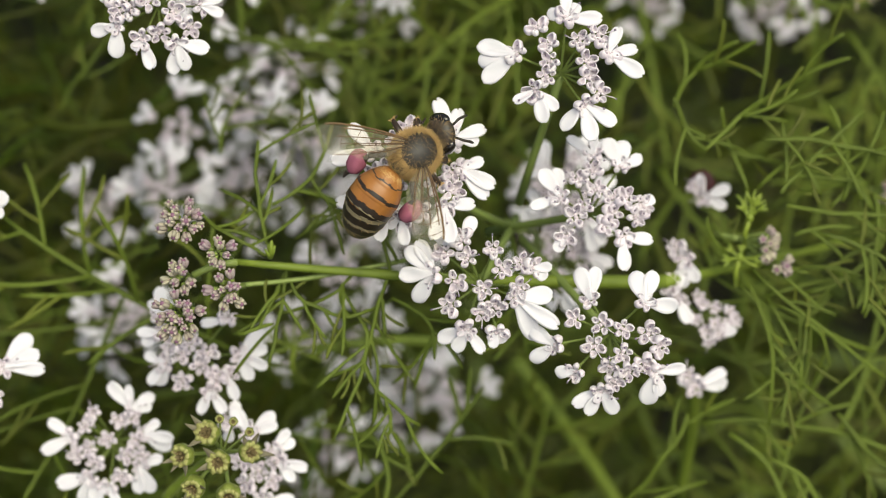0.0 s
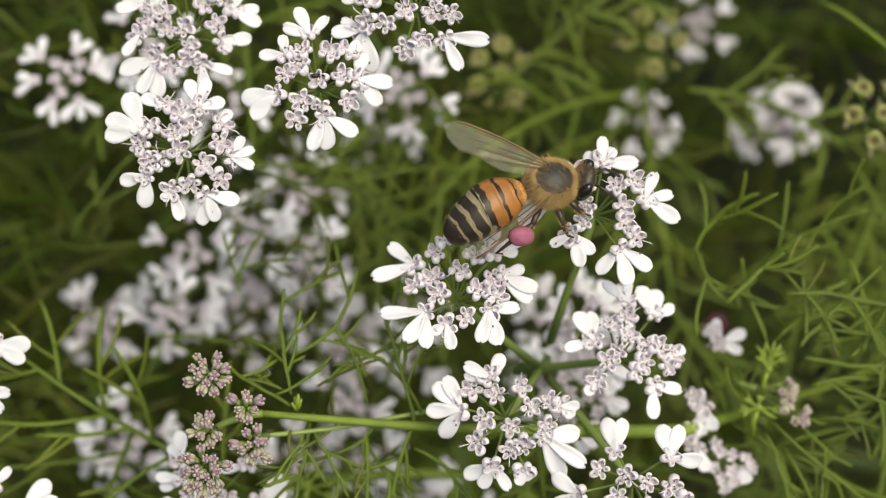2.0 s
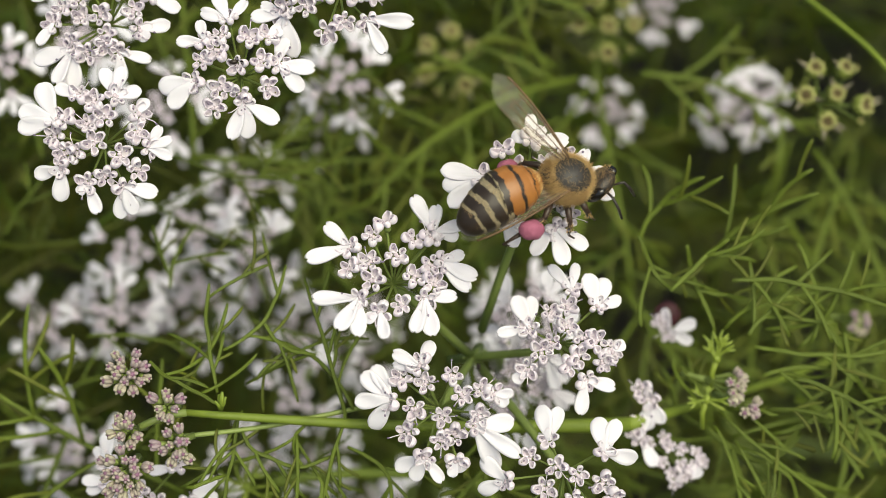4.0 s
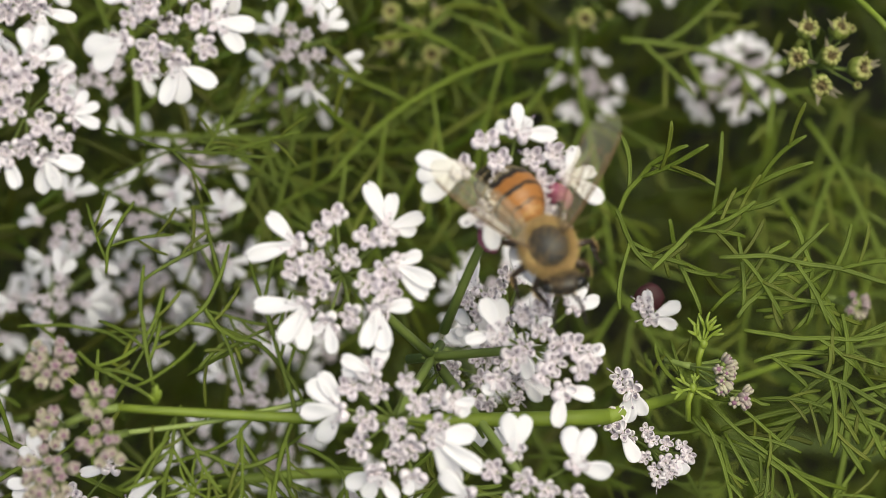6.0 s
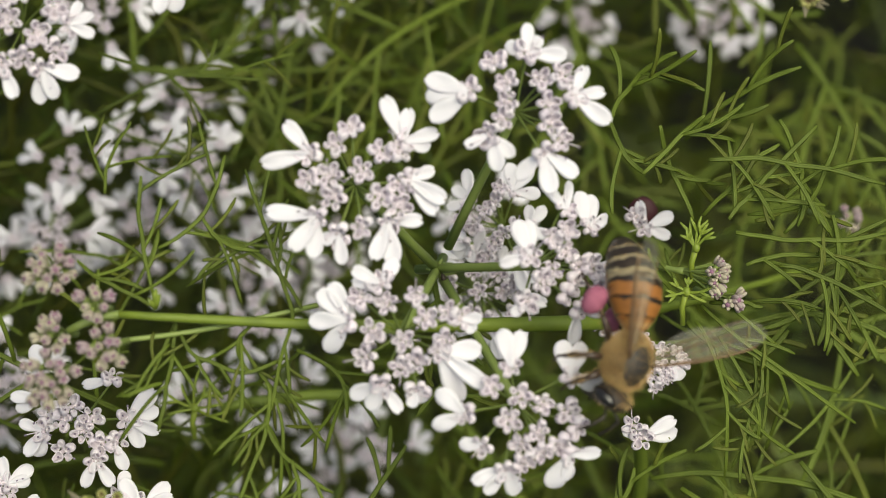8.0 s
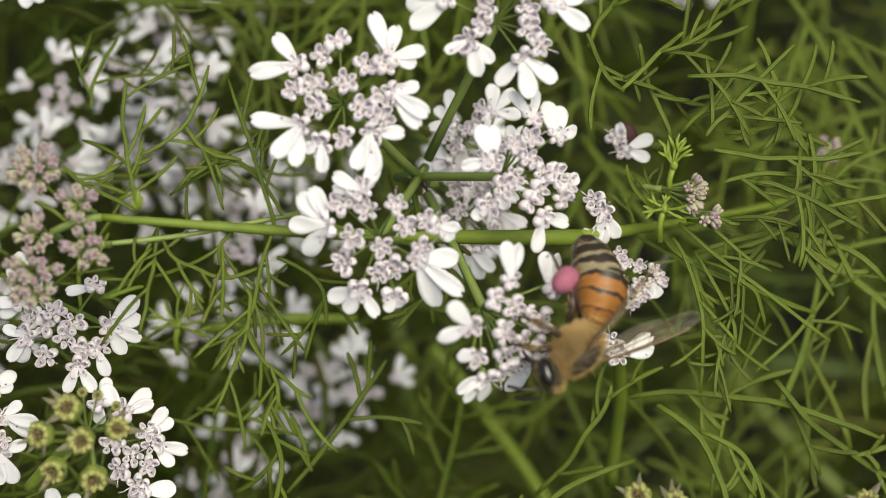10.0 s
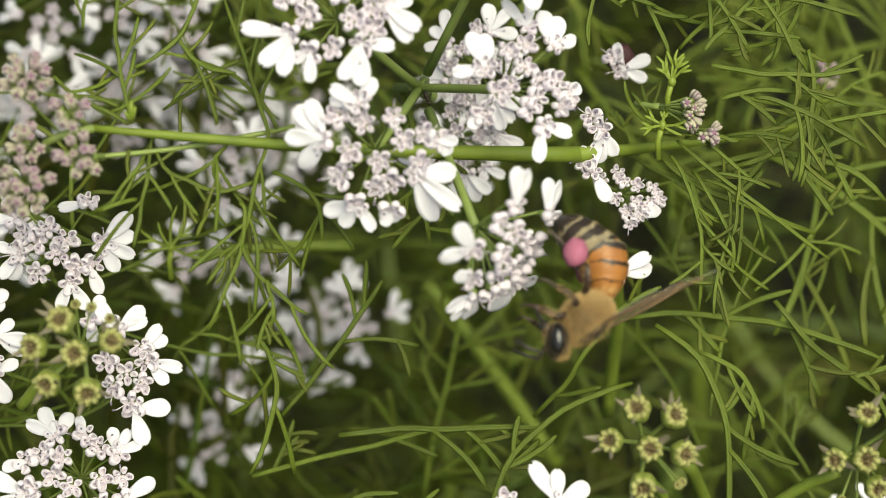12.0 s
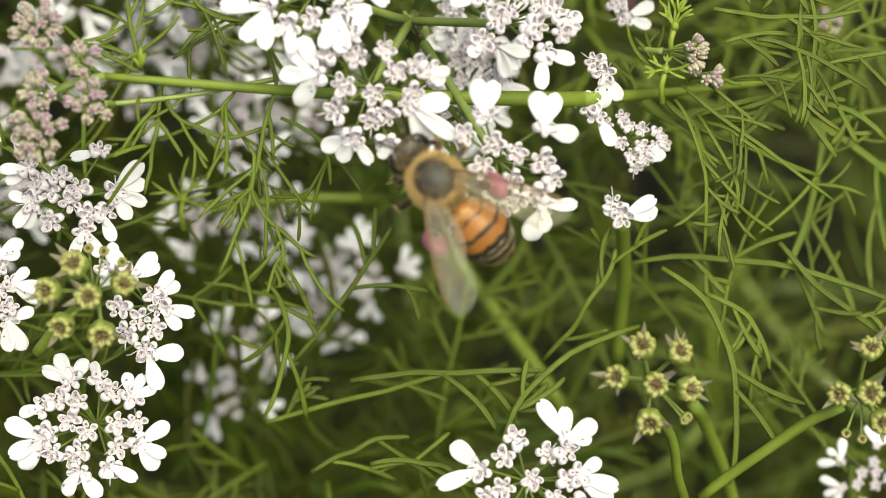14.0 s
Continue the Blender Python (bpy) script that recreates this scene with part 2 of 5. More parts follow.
T_OUTER = [  # place in mm; petals as (turn, length in mm)
    (-3.37, 0.79, ((158, 3.37), (182, 3.17), (212, 3.37),)),
    (0.60, 3.45, ((150, 1.67), (86, 2.22), (52, 1.83), (0, 2.86),)),
    (3.77, 0.40, ((65, 2.38), (10, 2.30), (-35, 3.17),)),
    (-2.06, -2.18, ((205, 1.98), (-80, 2.62), (-45, 2.22),)),
    (1.59, -3.37, ((225, 2.62), (-80, 3.02), (-35, 2.94),)),
]
T_INNER = [(-1.59, 2.78), (-0.79, 1.39), (1.59, 1.59), (2.98, 1.90), (-0.79, 0.00), (-1.19, -1.19), (1.98, -0.20), (1.98, -1.39), (2.70, -2.58)]

B_OUTER = [  # place in mm; petals as (turn, length in mm)
    (-3.33, 1.43, ((135, 3.02), (114, 2.94), (180, 2.86), (230, 2.94),)),
    (-0.87, 3.81, ((150, 2.38), (172, 2.14), (62, 2.06),)),
    (4.40, 1.23, ((0, 1.59), (-40, 1.43),)),
    (2.82, -0.95, ((0, 3.02), (-38, 4.13), (-68, 3.97),)),
    (-1.15, -3.13, ((200, 2.62), (240, 2.22), (-62, 2.38),)),
    (1.23, -3.53, ((-110, 1.43), (-60, 1.19),)),
]
B_INNER = [(-2.46, 2.82), (-0.56, 2.42), (1.43, 2.90), (2.02, 1.35), (3.61, 1.63), (-1.63, 0.63), (0.40, -0.08), (-2.14, -1.15), (0.24, -1.94), (1.35, -1.55), (3.21, -0.16)]

D_OUTER = [  # place in mm; petals as (turn, length in mm)
    (-1.79, 3.14, ((112, 2.7), (80, 2.6))),
    (2.47, 2.91, ((108, 2.6), (72, 2.6), (-8, 2.7))),
    (-4.48, -0.45, ((150, 2.6), (212, 2.5))),
    (-2.91, -2.47, ((188, 1.7),)),
    (3.36, -2.69, ((10, 2.4), (-75, 2.0), (-105, 2.8))),
    (-0.9, -4.04, ((212, 2.6), (242, 2.4), (-62, 2.4))),
]
D_INNER = [(-3.0, 1.66), (-0.85, 1.26), (-1.57, -0.54), (0.67, 0.9), (0.67, -0.99), (2.69, 0.54), (3.59, -0.54), (1.21, -2.33), (-0.31, -2.02), (2.38, -1.79), (0.0, -3.23)]

C_OUTER = [  # place in mm; petals as (turn, length in mm)
    (-2.94, 1.13, ((115, 2.71), (85, 2.53), (190, 2.53),)),
    (0.45, 4.30, ((135, 2.53), (80, 2.08),)),
    (2.49, 2.94, ((105, 2.71), (70, 2.53), (20, 2.17),)),
    (1.58, -2.71, ((-95, 2.71), (-12, 2.53),)),
    (-2.94, -2.04, ((225, 1.45),)),
    (3.62, -0.45, ((30, 1.45),)),
]
C_INNER = [(-1.36, 2.26), (0.00, 2.71), (-1.13, 0.00), (1.27, 0.54), (2.26, 0.23), (0.23, -1.58), (2.71, -1.27), (0.90, -0.90), (-2.04, -0.68), (0.00, 1.27)]

L_OUTER = [  # place in mm; petals as (turn, length in mm)
    (-3.03, 1.67, ((115, 3.17), (165, 2.99), (192, 2.99),)),
    (-1.31, 3.48, ((155, 2.08),)),
    (1.49, 3.48, ((115, 2.53), (80, 2.44), (20, 1.99),)),
    (3.08, 2.13, ((65, 1.54),)),
    (3.98, -0.36, ((60, 1.90), (20, 1.99), (-20, 1.99),)),
    (-2.58, -1.95, ((195, 2.26), (-95, 2.53),)),
    (-0.54, -3.08, ((230, 1.09), (-70, 2.44),)),
    (2.17, -3.30, ((-100, 2.53), (-70, 2.26), (-12, 2.62),)),
]
L_INNER = [(-3.03, 0.45), (-2.35, 1.67), (-0.54, 1.36), (0.81, 1.90), (-0.09, 3.03), (0.00, -0.09), (3.08, 0.77), (1.86, -1.04), (3.08, -1.95), (0.81, -2.40), (-1.45, -0.81), (-2.13, -0.81)]

M_OUTER = [  # place in mm; petals as (turn, length in mm)
    (-0.68, 3.85, ((160, 2.26), (115, 2.53), (50, 2.08),)),
    (-2.49, 2.26, ((105, 1.63), (180, 2.17),)),
    (-3.17, -0.90, ((190, 2.81), (225, 2.71),)),
    (2.26, 2.49, ((40, 1.54),)),
    (3.17, 0.45, ((80, 2.35), (-5, 2.81), (-45, 2.71),)),
    (0.68, -2.49, ((-110, 2.99), (-85, 2.71), (-30, 2.99),)),
]
M_INNER = [(-1.13, 2.49), (0.90, 2.35), (-1.36, 1.36), (-2.49, 0.54), (0.23, 0.23), (2.04, 0.59), (-1.13, -1.36), (-1.58, -2.94), (2.40, -1.27), (0.45, -1.81)]
K_OUTER = [  # place in mm; petals as (turn, length in mm)
    (-2.7, 3.6, ((95, 2.4), (130, 1.6))), (-2.4, 2.1, ((178, 2.3), (205, 2.2))), (-2.2, -0.4, ((160, 2.0), (-110, 2.2), (-130, 2.4))), (3.9, 0.3, ((45, 3.0), (15, 2.4), (-22, 2.6), (-65, 2.4))),
    (1.6, -2.6, ((-115, 2.3), (-60, 2.3))), (3.0, -1.4, ((-72, 2.2),)), (2.9, 3.3, ((190, 2.2),)),
]
K_INNER = [(-0.9, 0.45), (0.7, -0.45), (-0.7, -1.8), (2.2, -1.3), (-1.6, 1.1), (1.4, 0.5), (0.0, 1.3)]
N_OUTER = [  # place in mm; petals as (turn, length in mm)
    (-0.7, 2.3, ((125, 2.6), (40, 2.6), (20, 2.4))), (1.2, 1.0, ((50, 2.2), (20, 2.0))), (1.6, 0.0, ((-12, 2.6), (-50, 2.2))), (0.5, -3.6, ((2, 2.6), (-75, 2.8))), (-2.5, 3.0, ((75, 2.0), (-100, 1.6))),
]
N_INNER = [(-1.4, 0.0), (0.0, -0.9), (1.1, -1.6), (-0.9, -1.8), (0.4, -2.9)]
FAR_CLUSTERS = [  # place in mm, spin, size
    (-35.6, 9.3, -38.0, 20, 1.00),
    (-23.0, 8.8, -38.0, 140, 1.00),
    (-36.9, 2.6, -34.0, 80, 1.00),
    (-18.6, -4.9, -36.0, 250, 1.00),
    (-29.4, 11.5, -40.0, 310, 1.00),
    (14.6, 26.2, -66.0, 0, 0.90),
    (32.1, 27.2, -66.0, 77, 0.90),
    (-38.2, 3.5, -46.0, 154, 1.00),
    (-46.2, 1.4, -49.0, 231, 1.00),
    (-40.6, -9.5, -36.0, 308, 1.00),
    (-30.7, 4.8, -49.0, 25, 1.00),
    (-13.5, -1.5, -56.0, 102, 1.00),
    (-24.1, -13.1, -49.0, 179, 1.00),
    (-16.7, 23.4, -49.0, 256, 1.00),
    (-29.1, 18.7, -59.0, 333, 1.00),
    (-49.9, 0.9, -59.0, 50, 1.00),
    (-43.1, -12.7, -41.0, 127, 1.00),
    (-17.8, -13.1, -51.0, 204, 1.00),
    (-7.6, -18.9, -48.0, 281, 1.00),
    (2.7, 3.4, -44.0, 358, 1.00),
    (2.1, -3.2, -44.0, 75, 0.90),
    (-20.3, -25.6, -51.0, 152, 1.00),
    (-11.4, -16.9, -51.0, 229, 1.00),
    (-20.9, -0.2, -51.0, 306, 1.00),
    (36.8, -37.0, -27.0, 23, 0.80),
    (20.7, 38.1, -68.0, 100, 0.90),
    (29.0, 25.8, -66.0, 177, 0.90),
    (-13.0, -21.8, -59.0, 254, 1.00),
    (-22.2, -30.7, -49.0, 331, 1.00),
    (-23.9, 5.1, -51.0, 48, 1.00),
    (-18.1, -0.5, -49.0, 125, 1.00),
    (-13.4, 3.2, -56.0, 202, 1.00),
    (-31.6, 0.3, -54.0, 279, 1.00),
    (-27.6, 8.0, -56.0, 356, 1.00),
    (-47.5, 26.4, -32.0, 73, 1.00),
    (-14.1, 26.1, -35.0, 150, 1.00),
    (-32.3, 23.7, -38.0, 227, 1.00),
    (-24.5, 15.9, -42.0, 304, 1.00),
    (-39.9, 29.9, -32.0, 21, 1.00),
]


# ---- flower pieces ----
def blade(u):
    """Half width of a petal at u of its length, 1 at the widest: a narrow claw, a broad blunt end."""
    if u > 0.70:
        return max(0.0, 1 - ((u - 0.70) / 0.305) ** 2.6) ** 0.5
    q = u / 0.70
    return 0.24 + 0.76 * (q * q * (3 - 2 * q)) ** 0.85


def petal_mesh(kind):
    """A white petal lying along x, 1 mm long: an oval blade on a narrow claw, cupped, with a slight notch or fold."""
    wide = (0.49, 0.44, 0.53, 0.42)[kind]
    cup = (0.10, 0.16, 0.06, 0.2)[kind]
    bend = (-0.08, 0.04, -0.16, 0.08)[kind]
    s = Shape()

    def at(q, t):
        u = math.sin(0.5 * math.pi * q) ** 1.15
        w = wide * 0.5 * blade(u)
        y = (t - 0.5) * 2
        notch = -0.045 * math.exp(-(y * 2.6) ** 2) * max(0, u - 0.8) * 5 * (kind % 2)
        return (u + notch + 0.012 * math.sin(3 * y + kind), y * w,
                cup * (y * y - 0.3) * w * 1.6 + bend * u * u + 0.02 * math.sin(7 * u + 2 * y + kind))
    s.sheet(at, 11, 5, 0.05)
    return s.mesh("petal", PETAL)


def floret_mesh(kind):
    """A small floret, about 1.7 mm across: five hooded, incurved petals, the stamens in and between them, the two-humped disc and its ovary."""
    s = Shape()
    rnd = random.Random(kind * 7 + 3)
    for k in range(5):
        a0 = 2 * math.pi * (k + rnd.uniform(-0.14, 0.14)) / 5
        size = rnd.uniform(0.72, 1.25)
        c = Vector((0.50 * math.cos(a0), 0.50 * math.sin(a0), 0.30 + rnd.uniform(-0.05, 0.08)))
        axis = Vector((-0.52 * math.cos(a0), -0.52 * math.sin(a0), 0.85 + rnd.uniform(-0.2, 0.25))).normalized()
        side = axis.cross(Vector((math.cos(a0), math.sin(a0), 0))).normalized()
        front = side.cross(axis)
        wide, deep = rnd.uniform(0.26, 0.31) * size, rnd.uniform(0.30, 0.36) * size

        def at(u, t, c=c, axis=axis, side=side, front=front, wide=wide, deep=deep):
            th, ph = 0.15 + u * 1.9, 2 * math.pi * t
            lobe = 1 + 0.20 * math.cos(2 * ph) * u + 0.14 * math.cos(3 * ph + 1) * u
            r = math.sin(th) * lobe
            return c + side * (wide * r * math.sin(ph)) + front * (wide * 0.95 * r * math.cos(ph)) - axis * (deep * math.cos(th))
        s.sheet(at, 4, 11, 0.045, 0)
        if k % 2 == 0:
            s.ball(c + axis * 0.08 * size, (0.085, 0.065, 0.06), 4, 6, 1, Euler((0.4, 0, a0)).to_matrix())
        if k in (1, 3)[:kind % 3]:
            a1 = a0 + math.pi / 5
            reach = rnd.uniform(0.75, 1.15)
            tip = Vector((reach * math.cos(a1), reach * math.sin(a1), rnd.uniform(0.65, 0.95)))
            s.tube([(0.12 * math.cos(a1), 0.12 * math.sin(a1), 0.15), (tip.x * 0.8, tip.y * 0.8, 0.72), tip], 0.03, 5, 0)
            s.ball(tip, (0.10, 0.075, 0.07), 4, 6, 1, Euler((0, 0, a1)).to_matrix())
    for side in (-1, 1):
        s.ball((0.10 * side, 0, 0.22), (0.14, 0.17, 0.12), 5, 7, 2)
    s.ball((0, 0, -0.12), (0.26, 0.26, 0.34), 5, 7, 3)
    return s.mesh("floret", [CURL, ANTHER, DISC, STALK])


PETALS = [petal_mesh(k) for k in range(4)]
FLORETS = [floret_mesh(k) for k in range(7)]


def pedicel_mesh():
    s = Shape()
    s.tube([(0, 0, 0), (0.01, 0.02, 0.35), (0.0, 0.02, 0.7), (0, 0, 1)], [0.16, 0.13, 0.12, 0.16], 6)
    me = s.mesh("pedicel", STALK)
    return me


PEDICEL = pedicel_mesh()


def aim(a, b, thick=1.0):
    """A pose in mm whose z runs from a to b, and whose z size is their distance."""
    a, b = Vector(a), Vector(b)
    turn = (b - a).to_track_quat("Z", "Y").to_matrix().to_4x4()
    return Matrix.Translation(a * MM) @ turn @ Matrix.Diagonal((thick, thick, (b - a).length, 1))


def flower_cluster(label, group, m, outer, inner, seed=0, size=1.0):
    """One umbellet: florets on short stalks from one point, the outer ones with long white petals."""
    rnd = random.Random(seed)
    ob = thing("flower_cluster", label, "flower", group, m)
    root = Vector((0, 0, -3.6 * size))
    for x, y, petals in [*outer, *[(x, y, ()) for x, y in inner]]:
        x, y = x * size, y * size
        r = math.hypot(x, y)
        lean = min(38, 9 * r / size) * (1 if petals else 0.8)
        ang = math.degrees(math.atan2(y, x))
        z = -0.035 * r * r / size + rnd.uniform(-0.25, 0.25)
        # the floret leans outward from the middle
        base = spot(x, y, z) @ Matrix.Rotation(radians(lean), 4, Vector((-math.sin(radians(ang)), math.cos(radians(ang)), 0)))
        fl = part("floret", FLORETS[rnd.randrange(7)], ob, "", base @ spot(0, 0, 0, rnd.uniform(-14, 14), rnd.uniform(-14, 14), rnd.uniform(0, 360), size * rnd.uniform(1.08, 1.32)))
        part("pedicel", PEDICEL, ob, "", aim(root, (x, y, z - 0.35), 0.75))
        inv = fl.matrix_basis.inverted()
        for a, length in petals:
            lift = rnd.uniform(2, 12)
            length *= size * 1.02
            width = length * rnd.uniform(0.88, 1.05) if length < 3.3 else 3.0
            t = spot(x, y, z + 0.2 + rnd.uniform(-0.08, 0.12), 0, 0, a) @ pose(0, 0, 0, rnd.uniform(-14, 14), lift, 0)
            t = t @ Matrix.Diagonal((length, max(width, 2.0) * 1.0, length, 1))
            part("petal", PETALS[rnd.randrange(4)], fl, "", inv @ t)
    return ob


NEAR_LABEL = "white coriander flower cluster with pale pink centre florets"
HEADS = {}
for key, lay, seed, at, tilt in (("A", (A_OUTER, A_INNER), 1, (-7.1, 6.4, 0), (-4, 3)), ("T", (T_OUTER, T_INNER), 2, (4.3, 11.6, 0), (-8, 4)),
                                 ("B", (B_OUTER, B_INNER), 3, (-4.4, -4.8, 0), (3, -4)), ("D", (D_OUTER, D_INNER), 4, (5.6, -11.3, 0), (4, 0)),
                                 ("C", (C_OUTER, C_INNER), 5, (6.5, 0.5, -2), (-2, 8))):
    HEADS[key] = flower_cluster(NEAR_LABEL, "flower clusters of the visited umbel",
                                PLAN @ spot(*at, *tilt), *lay, seed)
for lay, seed, at in (((L_OUTER, L_INNER), 6, (-31.1, 17.5, 0.0, 0, 0, 0, 1.0)), ((M_OUTER, M_INNER), 7, (-20.4, 23.2, 0.0, -4, 0, 0, 1.0)),
                      ((A_OUTER, A_INNER), 8, (-13.0, 29.7, 0.0, 0, 5, 170, 1.0)), ((L_OUTER, L_INNER), 9, (-31.4, 27.7, -3.0, 0, 5, 80, 1.0))):
    flower_cluster("white coriander flower cluster in full bloom with pinkish centre", "flower clusters of the neighbouring umbel", PLAN @ spot(*at[:6]), *lay, seed, at[6])
for lay, seed, at in (((K_OUTER, K_INNER), 10, (-28.9, -11.7, -8.0, 0, 0, 0, 1.0)), ((N_OUTER, N_INNER), 11, (-23.2, -20.3, -8.0, 0, 0, 0, 1.0)),
                      ((L_OUTER, L_INNER), 12, (-27.4, -29.5, -8.0, 0, 0, 40, 1.0)), ((A_OUTER, A_INNER), 13, (5.9, -34.0, -3.0, 0, 0, 12, 1.0)),
                      ((T_OUTER, T_INNER), 14, (-47.4, -12.7, -4.0, 0, 0, 200, 1.0)), ((D_OUTER, D_INNER), 15, (-49.8, 0.9, -4.0, 0, 10, 250, 1.0))):
    flower_cluster("white coriander flower cluster low in the patch", "flower clusters low in the patch", PLAN @ spot(*at[:6]), *lay, seed, at[6])


for at, petals, seed in (((14.4, -14.1, -14.0, 0, 0, 0), ((5, 2.8), (28, 2.9), (160, 1.6)), 31), ((15.5, 2.4, -19.0, 0, 0, 0), ((100, 2.2), (25, 2.6), (-20, 2.2)), 32),
                         ((13.1, -2.9, -13.0, 0, 0, 0), ((-95, 2.6), (-60, 2.4), (100, 1.6)), 33), ((12.4, -6.2, -13.0, 0, 0, 0), ((80, 2.4), (-60, 2.6)), 34)):
    flower_cluster("few white coriander petals behind the visited umbel", "flower clusters low in the patch", PLAN @ spot(*at), [(0, 0, petals)], [(-0.7, 0.9)], seed)
for lay, seed, at in (((T_OUTER, T_INNER), 37, (3.5, 2.7, -18.0, -8, 6, 130)), ((A_OUTER, A_INNER), 38, (2.2, -3.1, -19.5, 6, -8, 60))):
    flower_cluster("white coriander flower cluster just behind the visited umbel", "flower clusters low in the patch", PLAN @ spot(*at), *lay, seed, 0.82)
flower_cluster("small coriander flower cluster with short petals", "flower clusters low in the patch", PLAN @ spot(15.5, -7.9, -14.5, 0, 10, 0), [(2.4, -1.0, ((-60, 1.9), (-100, 1.8)))], [*D_INNER, (-1.4, 2.4), (1.0, -2.2)], 35, 0.68)
flower_cluster("white coriander flower cluster low in the patch", "flower clusters low in the patch", PLAN @ spot(-36.3, -19.4, -9.0, 0, 0, 20), A_OUTER, A_INNER, 36, 0.86)


# flower clusters farther down: the florets carry their petals in one mesh
def far_floret(petals, seed):
    s = Shape()
    rnd = random.Random(seed)
    for k in range(5):
        a = 2 * math.pi * k / 5
        s.ball((0.42 * math.cos(a), 0.42 * math.sin(a), 0.25), (0.3, 0.22, 0.3), 4, 6, 0, Euler((0, -0.5, a)).to_matrix())
        s.ball((0.6 * math.cos(a + 0.6), 0.6 * math.sin(a + 0.6), 0.6), 0.09, 3, 4, 1)
    s.ball((0, 0, 0.2), (0.25, 0.25, 0.2), 4, 6, 2)
    for a in petals:
        length, wide = rnd.uniform(2.3, 3.1), rnd.uniform(0.5, 0.62)

        def at(u, t, a=radians(a), length=length, wide=wide):
            u = math.sin(0.5 * math.pi * u) ** 1.15
            y = (t - 0.5) * 2 * wide * blade(u)
            x = u * length
            return (x * math.cos(a) - y * math.sin(a), x * math.sin(a) + y * math.cos(a), 0.15 - 0.06 * x * x + 0.15 * y * y)
        s.sheet(at, 6, 3, 0.08, 3)
    return s.mesh("far_floret", [CURL, ANTHER, DISC, PETAL])


FAR_OUT = [far_floret(p, i) for i, p in enumerate(((-50, 0, 40), (-25, 25), (-70, -20, 30), (-35, 10, 60)))]
FAR_LABEL = "white coriander flower cluster deep among the leaves"


def far_cluster(m, seed, size):
    rnd = random.Random(seed)
    ob = thing("flower_cluster", FAR_LABEL, "flower", "flower clusters deep in the patch", m)
    n = rnd.randint(4, 6)
    size *= 0.85
    for k in range(n):
        a = 360 * (k + rnd.uniform(-0.2, 0.2)) / n
        r = rnd.uniform(3.2, 4.2) * size
        part("floret", FAR_OUT[rnd.randrange(4)], ob, "", spot(r * math.cos(radians(a)), r * math.sin(radians(a)), rnd.uniform(-1.0, -0.2), 0, 10, a, size))
    for k in range(6):
        a, r = k * 137.5, (0.9 + 0.28 * k) * size
        part("floret", FLORETS[k % 4], ob, "", spot(r * math.cos(radians(a)), r * math.sin(radians(a)), rnd.uniform(-0.3, 0.3), 0, 0, a, size))
    part("pedicel", PEDICEL, ob, "", aim((0, 0, -9), (0, 0, -0.5), 2.2))
    return ob


for i, (x, y, z, spin, size) in enumerate(FAR_CLUSTERS):
    rnd = random.Random(i + 50)
    far_cluster(PLAN @ spot(x, y, z, rnd.uniform(-22, 12), rnd.uniform(-18, 18), spin), i, size)


# ---- bud clusters ----
def bud_mesh(kind):
    """A closed bud, about 0.8 mm across: five swollen petals that meet in a star of dark seams, on a green ovary."""
    s = Shape()
    for k in range(5):
        a = 2 * math.pi * k / 5 + kind
        s.ball((0.19 * math.cos(a), 0.19 * math.sin(a), 0.20), (0.20, 0.165, 0.40), 6, 8, 0, Euler((0, 0.28, a)).to_matrix())
    s.ball((0, 0, 0.16), (0.27, 0.27, 0.42), 6, 10, 1)
    s.ball((0, 0, -0.32), (0.24, 0.24, 0.36), 5, 8, 2)
    return s.mesh("bud", [BUD, BUD_SEAM, STALK])


BUDS = [bud_mesh(k) for k in range(2)]


def bud_cluster(m, count, radius, seed):
    rnd = random.Random(seed)
    ob = thing("bud_cluster", "loose cluster of closed mauve and cream coriander buds", "flower bud", "bud clusters", m)
    for k in range(count):
        a = k * 2.39996
        r = radius * math.sqrt((k + 0.4) / count)
        z = 0.9 * math.sqrt(max(0, 1 - (r / radius) ** 2 * 0.9)) * radius * 0.85 + rnd.uniform(-0.15, 0.15)
        x, y = r * math.cos(a) + rnd.uniform(-0.2, 0.2), r * math.sin(a) + rnd.uniform(-0.2, 0.2)
        t = spot(x, y, z) @ Vector((x, y, radius * 0.75)).to_track_quat("Z", "Y").to_matrix().to_4x4()
        part("bud", BUDS[k % 2], ob, "", t @ spot(0, 0, 0, rnd.uniform(-12, 12), rnd.uniform(-12, 12), rnd.uniform(0, 360), rnd.uniform(0.85, 1.25)))
        part("pedicel", PEDICEL, ob, "", aim((0, 0, -2.4), (x * 0.92, y * 0.92, z - 0.4), 0.7))
    part("pedicel", PEDICEL, ob, "", aim((0, 0, -4.5), (0, 0, -2.2), 2))
    return ob


